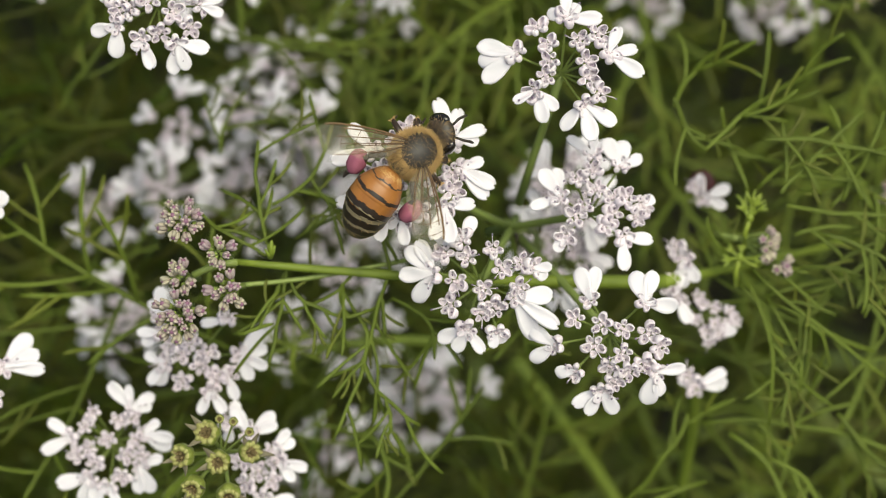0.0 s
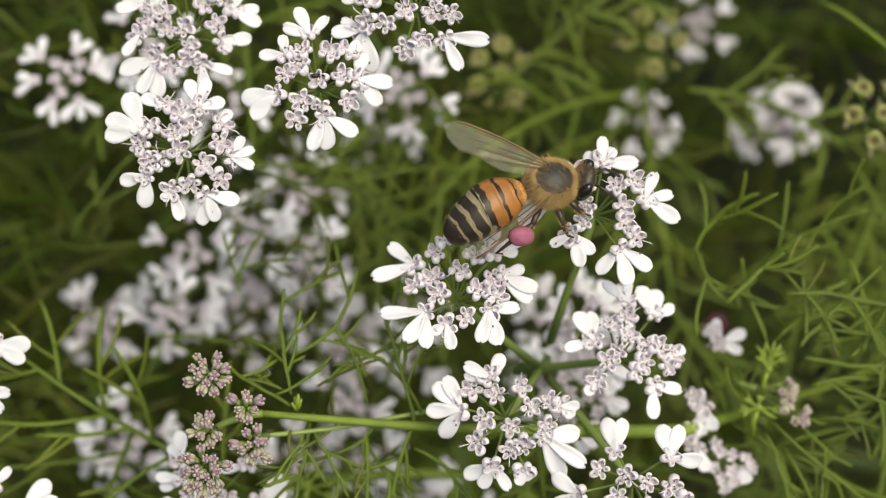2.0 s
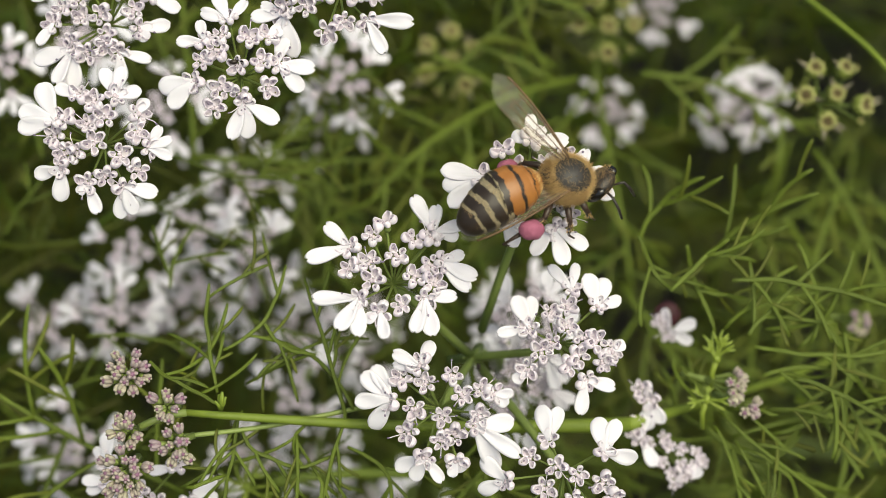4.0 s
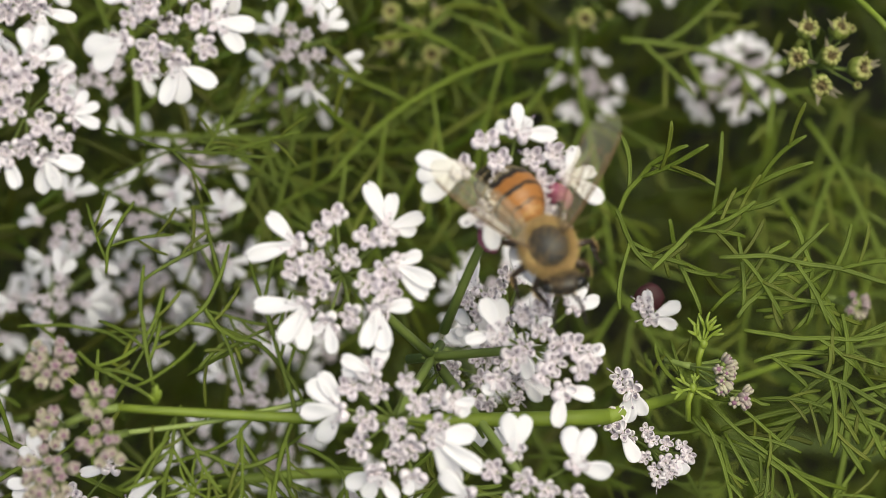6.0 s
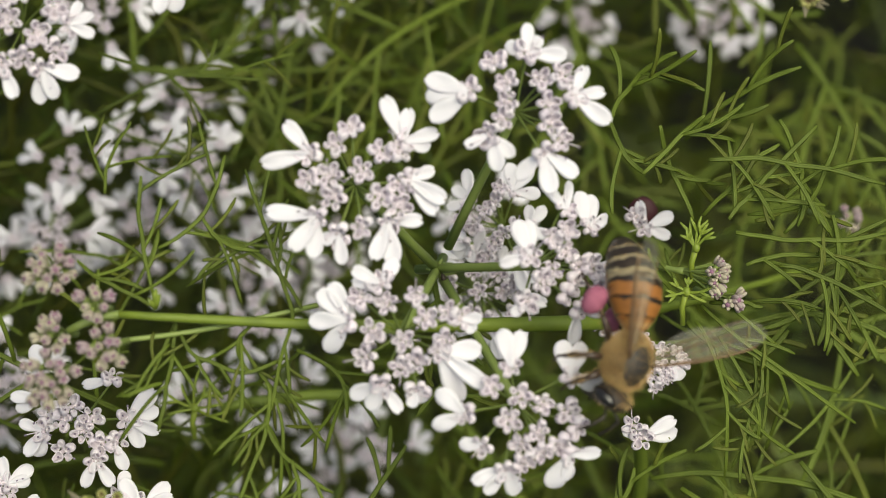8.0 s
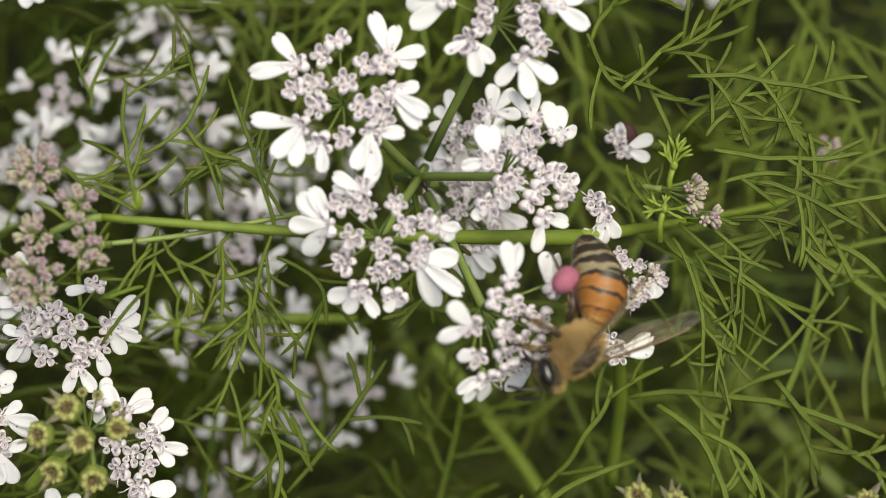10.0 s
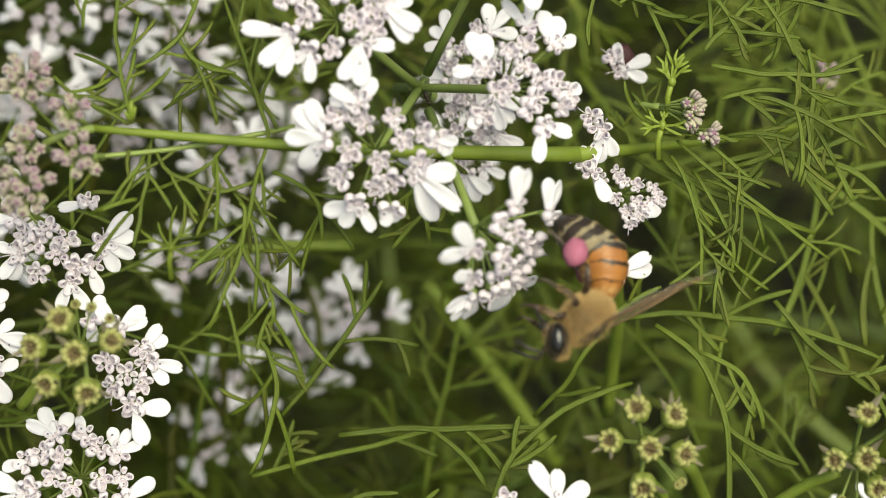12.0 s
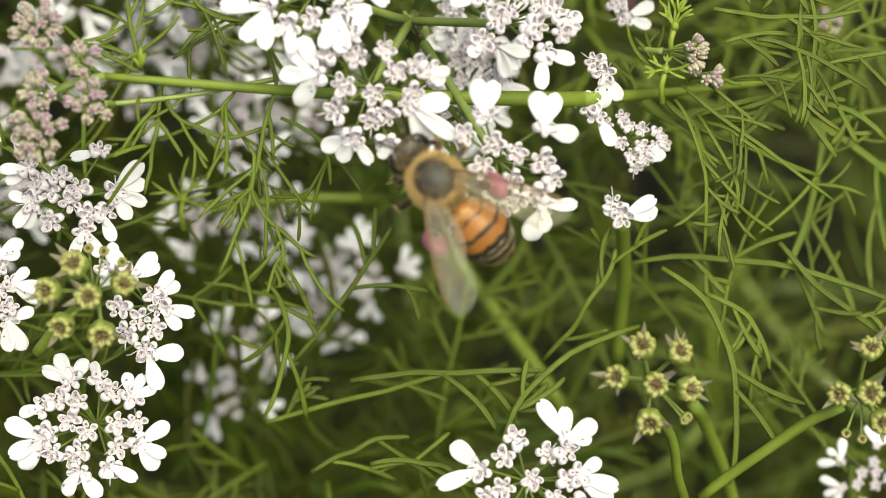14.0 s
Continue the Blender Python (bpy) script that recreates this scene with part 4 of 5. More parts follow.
NODE_THREADS = [
    ((-12.2, -4.4, -5.0), (-12.7, -1.1, -5.0), (-15.5, 7.2, -7.0)), ((-14.2, -8.6, -5.0), (-14.0, -11.5, -5.0), (-16.4, -17.8, -4.0)),
    ((-12.1, -4.2, -5.0), (-13.5, -9.0, -5.0), (-14.3, -12.4, -5.0)), ((-14.1, -11.7, -5.0), (-12.3, -14.5, -5.0), (-9.3, -16.7, -6.0)),
    ((-12.3, -14.3, -5.0), (-11.9, -16.6, -5.0), (-12.1, -18.6, -5.0)), ((-20.2, -4.6, -4.0), (-17.5, -7.4, -4.0), (-12.5, -7.0, -6.0)),
    ((-20.4, -3.6, -4.0), (-21.2, -8.6, -4.0), (-21.9, -11.7, -4.0)), ((-15.0, -4.2, -5.0), (-16.2, -6.2, -5.0), (-15.2, -7.7, -5.0)),
    ((-11.9, -6.3, -6.0), (-8.9, -8.4, -6.0), (-8.2, -11.5, -6.0)), ((-11.4, -3.2, -5.0), (-14.4, 0.5, -6.0), (-19.0, 2.5, -7.0)),
]
SIDE_THREADS = [
    ((-22.1, -1.9, -4.0), (-23.0, 2.8, -5.0), (-23.0, 6.6, -5.0)), ((-21.8, 1.4, -5.0), (-18.6, 4.0, -6.0), (-17.1, 8.2, -7.0)),
    ((-18.7, 3.7, -6.0), (-17.1, 1.8, -6.0), (-14.3, 1.1, -6.0)), ((-24.2, -9.1, -2.0), (-22.8, -8.8, -2.0), (-21.4, -8.2, -3.0)),
    ((-27.3, 0.6, -3.0), (-24.9, -1.3, -4.0), (-22.1, -2.8, -4.0)),
    ((19.1, -3.8, -13.0), (23.7, -7.9, -12.0), (31.1, -13.2, -13.0)), ((18.6, -5.0, -13.0), (20.4, -9.8, -12.0), (20.7, -17.3, -13.0)),
    ((19.7, -3.6, -13.0), (21.8, -3.6, -12.0), (23.8, -4.0, -12.0)), ((20.8, -6.8, -13.0), (24.4, -8.8, -12.0), (25.8, -11.9, -13.0)),
    ((20.4, -6.2, -13.0), (22.8, -11.4, -12.0), (22.9, -14.9, -13.0)), ((19.1, -3.2, -13.0), (16.4, -2.2, -13.0), (15.0, 0.8, -12.0)),
]
for k, abc in enumerate(NODE_THREADS + SIDE_THREADS):
    thread(*abc, 500 + k, (2, 4), 0.165)


# ---- deep foliage and ground ----
def deep_foliage():
    s = Shape()
    rnd = random.Random(5)
    for k in range(8000):
        z = -42 - 105 * rnd.random() ** 1.05
        grow = 1 - z / 130
        x, y = rnd.uniform(-62, 66) * grow, rnd.uniform(-60, 52) * grow
        if rnd.random() < (0.78 if x > 6 else 0.25):
            continue
        z -= 30 * min(1, max(0, x / 30))
        a, up = rnd.uniform(0, 2 * math.pi), rnd.uniform(-0.5, 0.7)
        ln = rnd.uniform(6, 22)
        d = Vector((math.cos(a), math.sin(a), up)).normalized()
        b = Vector((x, y, z))
        r = rnd.uniform(0.2, 0.42)
        side = Vector((-d.y, d.x, rnd.uniform(-0.5, 0.5))) * rnd.uniform(-0.26, 0.26) * ln
        pts = curve(b, b + d * ln, side, 4, 0.0, k)
        s.tube(pts, [r * 0.8, r, r, r * 0.9, r * 0.3], 4, 0, 0.6)
        if rnd.random() < 0.6:
            e = pts[2] + (d + Vector((-d.y, d.x, 0)) * rnd.choice((-0.8, 0.8))).normalized() * ln * 0.4
            s.tube(curve(pts[2], e, d * 0.1 * ln, 3), [r * 0.8, r * 0.8, r * 0.8, r * 0.3], 4, 0, 0.6)
    me = bpy.data.meshes.new("deep_foliage")
    me.from_pydata([tuple(p * MM) for p in s.v], [], s.f)
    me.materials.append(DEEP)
    me.polygons.foreach_set("use_smooth", [True] * len(s.f))
    ob = new("foliage", me)
    ob.matrix_basis = PLAN
    return tagged(ob, "dense thread-like green coriander foliage under the flowers", "foliage", "", "stuff")


deep_foliage()


def patch():
    """The rest of the patch round about, from the soil to the height of the leaves."""
    s = Shape()
    rnd = random.Random(8)
    for k in range(9000):
        a, q = rnd.uniform(0, 2 * math.pi), 95 + (520 if k < 6500 else 1600) * rnd.random() ** 1.4
        z = rnd.uniform(10, 400) * (0.75 + 0.25 * rnd.random())
        b = Vector((q * math.cos(a), q * math.sin(a) + 20, z))
        # thinner under the visited plant
        if b.y > 20 and abs(b.x) < 60 + 0.6 * b.y and rnd.random() < 0.4:
            continue
        d = Vector((rnd.uniform(-1, 1), rnd.uniform(-1, 1), rnd.uniform(-0.2, 1.0))).normalized()
        ln, r = rnd.uniform(25, 70), rnd.uniform(0.5, 1.1)
        pts = curve(b, b + d * ln, (rnd.uniform(-8, 8), rnd.uniform(-8, 8), 0), 3)
        s.tube(pts, [r * 0.8, r, r, r * 0.3], 3, 0, 0.6)
        for j in (1, 2):
            e = pts[j] + (d + Vector((rnd.uniform(-1, 1), rnd.uniform(-1, 1), rnd.uniform(-0.3, 0.6)))).normalized() * ln * 0.5
            s.tube([pts[j], pts[j].lerp(e, 0.5) + d * 2, e], [r * 0.8, r * 0.8, r * 0.3], 3, 0, 0.6)
    me = bpy.data.meshes.new("patch_foliage")
    me.from_pydata([tuple(p * MM) for p in s.v], [], s.f)
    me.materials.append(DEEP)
    return tagged(new("foliage", me), "coriander foliage of the surrounding patch", "foliage", "", "stuff")


patch()


def shade_canopy():
    """Unseen leafy tops, added outside the view to keep the ground beneath in shade."""
    s = Shape()
    rnd = random.Random(31)
    for k in range(9000):
        if k < 5500:
            a, q = rnd.uniform(0, 6.28), math.sqrt(rnd.random()) * rnd.uniform(0.75, 1.1)
            x, y = 520 * q * math.cos(a), 430 + 335 * q * math.sin(a)
            low = max(300, 595 - 0.92 * (y + 80))
            z = rnd.uniform(low, low + 90)
        else:
            a, q = rnd.uniform(0, 6.28), math.sqrt(rnd.random()) * rnd.uniform(0.75, 1.1)
            x, y = rnd.choice((-1, 1)) * (310 + 180 * q * math.cos(a)), -60 + 310 * q * math.sin(a)
            x *= 1 + 0.25 * max(0, y) / 240
            z = rnd.uniform(260, 430)
        b, a = Vector((x, y, z)), rnd.uniform(0, 6.28)
        d = Vector((math.cos(a), math.sin(a), rnd.uniform(-0.1, 0.25)))
        ln, r = rnd.uniform(25, 60), rnd.uniform(0.8, 1.7)
        pts = curve(b, b + d * ln, (rnd.uniform(-8, 8), rnd.uniform(-8, 8), 3), 3)
        s.tube(pts, [r * 0.8, r, r, r * 0.3], 3, 0, 0.6)
        for j in (1, 2):
            e = pts[j] + (d + Vector((rnd.uniform(-1, 1), rnd.uniform(-1, 1), rnd.uniform(-0.05, 0.3)))).normalized() * ln * 0.6
            s.tube([pts[j], pts[j].lerp(e, 0.5) + Vector((0, 0, 2)), e], [r * 0.8, r, r * 0.3], 3, 0, 0.6)
    me = bpy.data.meshes.new("shade_foliage")
    me.from_pydata([tuple(p * MM) for p in s.v], [], s.f)
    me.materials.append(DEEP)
    return tagged(new("foliage", me), "unseen coriander foliage added to shade the ground", "foliage", "", "stuff")


shade_canopy()


def ground():
    s = Shape()
    n = 40
    grid = [(-1 + 2 * i / n) for i in range(n + 1)]
    grid = [math.copysign(abs(g) ** 4 * 400000 + abs(g) * 600, g) for g in grid]
    for x in grid:
        for y in grid:
            near = max(0, 1 - math.hypot(x, y) / 4000)
            s.v.append(Vector((x, y, 12 * near * noise.noise(Vector((x / 90, y / 90, 0))))))
    for i in range(n):
        for j in range(n):
            a = i * (n + 1) + j
            s.f.append((a, a + n + 1, a + n + 2, a + 1))
            s.m.append(0)
    ob = new("ground", s.mesh("ground", SOIL))
    return tagged(ob, "dark crumbly garden soil under the plants", "ground", "", "structure")


ground()


def plant_stem(x, y, top, seed):
    """An upright stem from the soil up among the leaves, with side branches."""
    rnd = random.Random(seed)
    ob = thing("plant_stem", "upright green coriander stem rooted in the soil", "stem", "plant stems", Matrix.Translation((x, y, 0)))
    lean = Vector((rnd.uniform(-40, 40), rnd.uniform(-40, 40), top))
    pts = curve((0, 0, -10), lean, (rnd.uniform(-12, 12), rnd.uniform(-12, 12), 0), 12, 6, seed)
    rod("stalk", pts, [2.2 - 1.6 * i / 12 for i in range(13)], STEM, ob, 8)
    for k in range(4, 12):
        a = rnd.uniform(0, 6.28)
        tip = pts[k] + Vector((math.cos(a) * 35, math.sin(a) * 35, rnd.uniform(25, 60)))
        tip.z = min(tip.z, top)
        rod("branch", curve(pts[k], tip, (0, 0, -6), 6, 2, k), [0.9, 0.8, 0.7, 0.6, 0.5, 0.45, 0.4], STALK, ob, 6)
    return ob


rnd = random.Random(23)
for k in range(16):
    plant_stem(rnd.uniform(-0.09, 0.09), rnd.uniform(-0.07, 0.12), rnd.uniform(330, 375), k)


# ---- the honey bee: x ahead, z up its back, its origin in the thorax ----
bee = thing("honey_bee", "amber and black banded honey bee carrying pink pollen", "bee", "", PLAN)


def fur(s, rnd, count, place, length, mat=0):
    for _ in range(count):
        p, nrm, lay = place()
        tip = p + (nrm + lay + Vector((rnd.uniform(-0.5, 0.5), rnd.uniform(-0.5, 0.5), rnd.uniform(-0.5, 0.5)))).normalized() * length * rnd.uniform(0.6, 1.2)
        side = nrm.orthogonal().normalized() * 0.012
        other = nrm.cross(side.normalized()) * 0.012
        b = len(s.v)
        s.v += [p + side, p - side * 0.5 + other * 0.87, p - side * 0.5 - other * 0.87, tip]
        s.f += [(b, b + 1, b + 3), (b + 1, b + 2, b + 3), (b + 2, b, b + 3)]
        s.m += [mat] * 3


def build_bee():
    rnd = random.Random(77)
    # thorax
    s = Shape()
    s.ball((0, 0, 0), (1.85, 1.68, 1.5), 14, 20, 0)
    s.ball((-1.45, 0, 0.1), (0.7, 1.0, 0.85), 8, 14, 0)
    thorax = part("thorax", s.mesh("thorax", BALD), bee, "dark thorax ringed with tan fur")

    def on_thorax():
        while True:
            v = Vector((rnd.gauss(0, 1), rnd.gauss(0, 1), rnd.gauss(0, 1))).normalized()
            edge = math.hypot((v.x * 1.85 - 0.22) / 1.42, v.y * 1.68 / 1.34)
            if v.z < 0.2 or edge > 1 or rnd.random() < 0.10 * edge:
                lay = Vector((-0.45 + rnd.uniform(-0.4, 0.4), rnd.uniform(-0.6, 0.6), rnd.uniform(-0.3, 0.4)))
                return Vector((v.x * 1.85, v.y * 1.68, v.z * 1.5)), v, lay
    s = Shape()
    fur(s, rnd, 17000, on_thorax, 0.55)
    part("fur", s.mesh("thorax_fur", FUR, False), thorax, "dense tan fur")

    # abdomen in two parts, hinged at the waist and behind its third plate
    plates = [(0.0, 1.15), (1.15, 2.45), (2.45, 3.75), (3.75, 4.95), (4.95, 6.0), (6.0, 7.1)]

    def girth(q):
        """Half width at q mm behind the waist."""
        return 0.55 + 1.42 * math.sin(min(1.0, q / 2.6) * math.pi / 2) ** 0.8 if q < 2.6 else 1.97 * math.sqrt(max(0.004, 1 - ((q - 2.6) / 4.62) ** 2.3))

    def colour_at(q, up):
        """0 amber, 1 black, 2 pale hair; up is 1 on the back, -1 on the belly."""
        wide = 0.45 + 0.55 * max(0.0, min(1.0, 0.5 + up))
        dark = ((0.98, 0.14 * wide), (2.22, 0.30 * wide), (3.62, 0.50 * wide), (4.84, 0.78 * wide), (5.9, 0.74), (7.2, 1.1))
        for end, w in dark:
            if end - w < q <= end:
                return 1
        if up < -0.55 and q < 5:
            return 0
        for start, w in ((3.62, 0.38), (4.84, 0.34), (5.9, 0.2)):
            if start < q <= start + w:
                return 2
        return 0 if q < 3.9 else 1 if q > 5.0 else 2

    def plate_mesh(name, q0, q1, shift):
        """The plates between q0 and q1, each overlapping the next with a small step."""
        s = Shape()
        qs = [q0 + (q1 - q0) * i / 44 for i in range(45)]
        sides = 40
        for q in qs:
            a, b = next(((a, b) for a, b in plates if q < b), plates[-1])
            r = girth(q) + 0.055 * (q - a) / (b - a) - 0.03
            for k in range(sides):
                w = 2 * math.pi * k / sides
                s.v.append(Vector((-0.2 - q + shift, r * math.cos(w), r * 0.92 * math.sin(w) - 0.010 * q * q)))
        for i in range(len(qs) - 1):
            for k in range(sides):
                b, c = i * sides + k, i * sides + (k + 1) % sides
                s.f.append((b, c, c + sides, b + sides))
                w = 2 * math.pi * (k + 0.5) / sides
                jag = 0.05 * math.sin(5 * w) + 0.03 * math.sin(11 * w + q0)
                s.m.append(colour_at((qs[i] + qs[i + 1]) / 2 + jag, math.sin(w)))
        s.f += [tuple(range(sides)), tuple((len(qs) - 1) * sides + k for k in range(sides))]
        s.m += [0, 1]
        return s.mesh(name, [AMBER, BAND, PALE])
    abdomen = part("abdomen", plate_mesh("abdomen", 0.0, 3.72, 0.0), bee, "amber abdomen with black bands", spot(-1.9, 0, 0))
    tail = part("tail", plate_mesh("tail", 3.1, 7.12, 3.3), abdomen, "black tail with pale hair bands", spot(-3.3, 0, 0))

    def on_plates(spans, shift):
        def place():
            q = rnd.choice(spans) + rnd.uniform(0, 0.3)
            a = rnd.uniform(0, 2 * math.pi)
            r = girth(q) + 0.02
            v = Vector((0, math.cos(a), math.sin(a)))
            return Vector((-0.2 - q + shift, r * v.y, r * 0.92 * v.z - 0.010 * q * q)), v, Vector((-2.4, 0, 0))
        return place
    s = Shape()
    fur(s, rnd, 700, on_plates((0.1, 0.15, 0.2, 0.35), 0.0), 0.28)
    part("fur", s.mesh("abdomen_fur", FUR, False), abdomen, "short tan hair")
    s = Shape()
    fur(s, rnd, 420, on_plates((3.7, 4.9, 5.95), 3.3), 0.16)
    part("fur", s.mesh("tail_fur", FUR, False), tail, "short pale hair")
    # head
    s = Shape()
    s.ball((0, 0, 0), (0.85, 1.45, 1.3), 10, 16, 0, Euler((0, 0.45, 0)).to_matrix())
    s.ball((0.35, 0, -1.1), (0.45, 0.55, 0.6), 6, 10, 0)
    s.tube([(0.3, 0, -1.4), (0.5, 0, -2.2), (0.45, 0, -2.9)], [0.2, 0.13, 0.06], 6, 0)
    head = part("head", s.mesh("head", DARK), bee, "black head with brown fringe", spot(2.6, 0, -0.35))
    for side in (-1, 1):
        s = Shape()
        s.ball((0, 0, 0), (0.52, 0.55, 1.02), 10, 14, 0, Euler((0.22 * side, 0.35, 0)).to_matrix())
        part("eye", s.mesh("eye", EYE_MAT), head, "glossy black compound eye", spot(0.12, 1.12 * side, 0.12))
        s = Shape()
        s.tube([(0, 0, 0), (0.5, 0.35 * side, 0.45), (0.75, 0.55 * side, 0.6), (1.5, 0.7 * side, 0.0), (2.1, 0.8 * side, -0.75)], [0.1, 0.1, 0.11, 0.12, 0.11], 7)
        part("antenna", s.mesh("antenna", DARK), head, "", spot(0.75, 0.3 * side, -0.05))

    def on_head():
        v = Vector((rnd.uniform(-0.7, 0.9), rnd.gauss(0, 0.45), rnd.gauss(0.1, 0.8))).normalized()
        return Vector((v.x * 0.8, v.y * 1.3, v.z * 1.25)), v, Vector((0, 0, 0.2))
    s = Shape()
    fur(s, rnd, 900, on_head, 0.36)
    part("fur", s.mesh("head_fur", FUR, False), head, "sparse tan hair")
    # wings: fore and hind blade hooked together, with veins
    wings = []
    for side in (1, -1):
        s = Shape()

        def fore(u, t, side=side):
            tip = math.sqrt(max(0.0, 1 - (max(0.0, u - 0.78) / 0.222) ** 2))
            lead = 0.35 * math.sin(math.pi * min(u, 0.78)) ** 0.8 - 0.95 * (1 - tip)
            w = (0.35 + 2.0 * math.sin(math.pi * (0.05 + 0.56 * u)) ** 1.2) * max(tip, 0.02)
            return (8.8 * u - 0.5 * (t - 0.4) ** 2 * u, side * (-lead + w * t), 0.12 * math.sin(6 * t + 3 * u) + 0.3 * u * u)

        def hind(u, t, side=side):
            w = 0.2 + 1.15 * math.sin(math.pi * min(1, 0.1 + 0.82 * u))
            return (0.3 + 5.2 * u, side * (0.3 + 0.9 * u + w * t * 0.9), -0.1 + 0.1 * math.sin(5 * t))
        s.sheet(lambda u, t: fore(1 - (1 - u) ** 1.6, t), 20, 6, 0.03, 0)
        wing = part("wing", s.mesh("wing", WING), bee, "clear brown-veined wing")
        s = Shape()
        s.sheet(hind, 9, 4, 0.03, 0)
        part("hind_wing", s.mesh("hind_wing", WING), wing)
        up = Vector((0, 0, 0.03))
        lines = [([Vector(fore(reach * i / 10, tv)) + up for i in range(11)], r) for tv, reach, r in ((0.0, 0.9, 0.085), (0.12, 0.72, 0.055), (0.38, 0.74, 0.045), (0.62, 0.7, 0.04), (0.97, 0.8, 0.03))]
        lines += [([Vector(fore(u + 0.07 * t, t)) + up for t in (0.02, 0.25, 0.5, 0.75)], 0.03) for u in (0.35, 0.5, 0.66, 0.8)]
        lines += [([Vector(hind(0.85 * i / 6, tv)) + up for i in range(7)], 0.035) for tv in (0.05, 0.5)]
        for pts, r in lines:
            s = Shape()
            s.tube(pts, r * (1.0 if r > 0.08 else 0.9), 5)
            part("vein", s.mesh("vein", VEIN), wing)
        wings.append(wing)
    # legs
    hind_legs = []
    for side in (-1, 1):
        for k, (x0, knee, foot) in enumerate((((1.1), (1.9, 2.0, -1.5), (2.6, 1.5, -3.4)), ((0.1), (0.4, 3.0, -1.3), (0.9, 3.0, -3.6)), ((-0.9), (-2.4, 2.5, -0.7), (-5.6, 2.9, -2.4)))):
            s = Shape()
            a, b, c = Vector((x0, 1.0 * side, -1.2)), Vector((knee[0], knee[1] * side, knee[2])), Vector((foot[0], foot[1] * side, foot[2]))
            mid = b.lerp(c, 0.55)
            s.tube([a, a.lerp(b, 0.5) + Vector((0, 0, 0.15)), b], [0.25, 0.28, 0.2], 8)
            s.tube([b, b.lerp(mid, 0.6), mid], [0.18, 0.28 if k < 2 else 0.42, 0.2], 8, 0, 0.7)
            s.tube([mid, mid.lerp(c, 0.4), c, c + Vector((0.5, 0.15 * side, -0.25))], [0.2, 0.15, 0.1, 0.07], 6)
            for _ in range(90):
                q, w = rnd.uniform(0.05, 1.0), rnd.uniform(0, 6.28)
                base = (b.lerp(mid, q * 1.6) if q < 0.6 else a.lerp(b, (q - 0.6) * 2.5))
                way = Vector((math.cos(w), 0.8 * side, math.sin(w))).normalized()
                s.tube([base + way * 0.14, base + way * rnd.uniform(0.36, 0.5)], [0.02, 0.006], 3, 1)
            leg = part("leg", s.mesh("leg", [LEG, FUR]), bee, "dark jointed leg")
            if k == 2:
                hind_legs.append((leg, a))
                s = Shape()
                s.ball((0, 0, 0), (1.1, 0.76, 0.86), 12, 16)
                for v in s.v:
                    v *= 1 + 0.10 * noise.noise(v * 1.7 + Vector((side, 0, 0)))
                q = b.lerp(mid, 0.62) + Vector((0, 0.25 * side, 0.1))
                part("pollen_load", s.mesh("pollen_load", POLLEN), leg, "pink pollen load", spot(*q, 0, 30, 12 * side))
    return abdomen, tail, wings, head, hind_legs


ABDOMEN, TAIL, WINGS, HEAD, HIND_LEGS = build_bee()

# seconds; place in mm; tilt and spin in degrees
SWAY_A = [(0, -9.92, 4.09, -12, 3, 5), (0.5, -9.92, 5.11, -16, 3, 5), (1, -9.64, 6.47, -20, 3, 9), (1.5, -8.87, 8.31, -24, 3, 9), (2, -8.98, 7.85, -29, 3, 9), (2.5, -8.74, 7.62, -30, 3, 10), (3, -8.8, 8.4, -32, 3, 9), (5.5, -7.34, 7.22, -8, 3, 5), (6, -8.38, 6.51, -7, 3, 5), (6.5, -7.23, 7.17, -5, 3, 3), (7, -6.77, 6.37, -4, 3, 0), (7.5, -7.07, 6.34, -3, 3, 1), (8, -7.07, 5.8, -2, 3, 1), (8.5, -7.09, 5.42, -1, 3, 1), (11, -6.66, 5.35, -12, -5, -4), (11.5, -6.81, 5.22, -12, -5, -6), (12, -7.07, 5.2, -12, -5, -3), (12.5, -7.53, 4.89, -12, -5, 1), (13, -7.6, 4.62, -12, -5, 1), (13.5, -7.62, 4.13, -12, -5, 1), (14, -9.23, 3.41, -12, -5, 1)]
SWAY_T = [(0, 1.64, 12.89, -11, -2, 4), (0.5, 1.27, 13.45, -11, -2, 4), (1, 1.35, 13.84, -12, -1, 5), (1.5, 2.25, 13.75, -12, -1, 4), (2, 2.13, 14.07, -12, -1, 4), (2.5, 1.82, 14.01, -13, 0, 3), (3, 1.62, 14.96, -13, 0, 5), (5.5, 3.21, 13.14, -20, 11, 2), (6, 3.46, 12.61, -14, 10, 1), (6.5, 5.35, 12.33, -8, 9, 1), (7, 4.86, 11.35, -6, 2, 0), (7.5, 4.39, 11.59, -6, 2, 1), (8, 4.57, 11.08, -6, 2, 0), (8.5, 4.49, 11.09, -6, 2, 1), (11, 4.81, 11.23, -6, 2, 1), (11.5, 5.07, 11.17, -6, 2, 1), (12, 5.02, 10.95, -6, 2, 1), (12.5, 4.78, 10.85, -6, 2, 1), (13, 4.78, 10.61, -6, 2, 1), (13.5, 4.92, 10.49, -6, 2, 1), (14, 4.22, 11.74, -6, 2, 1)]
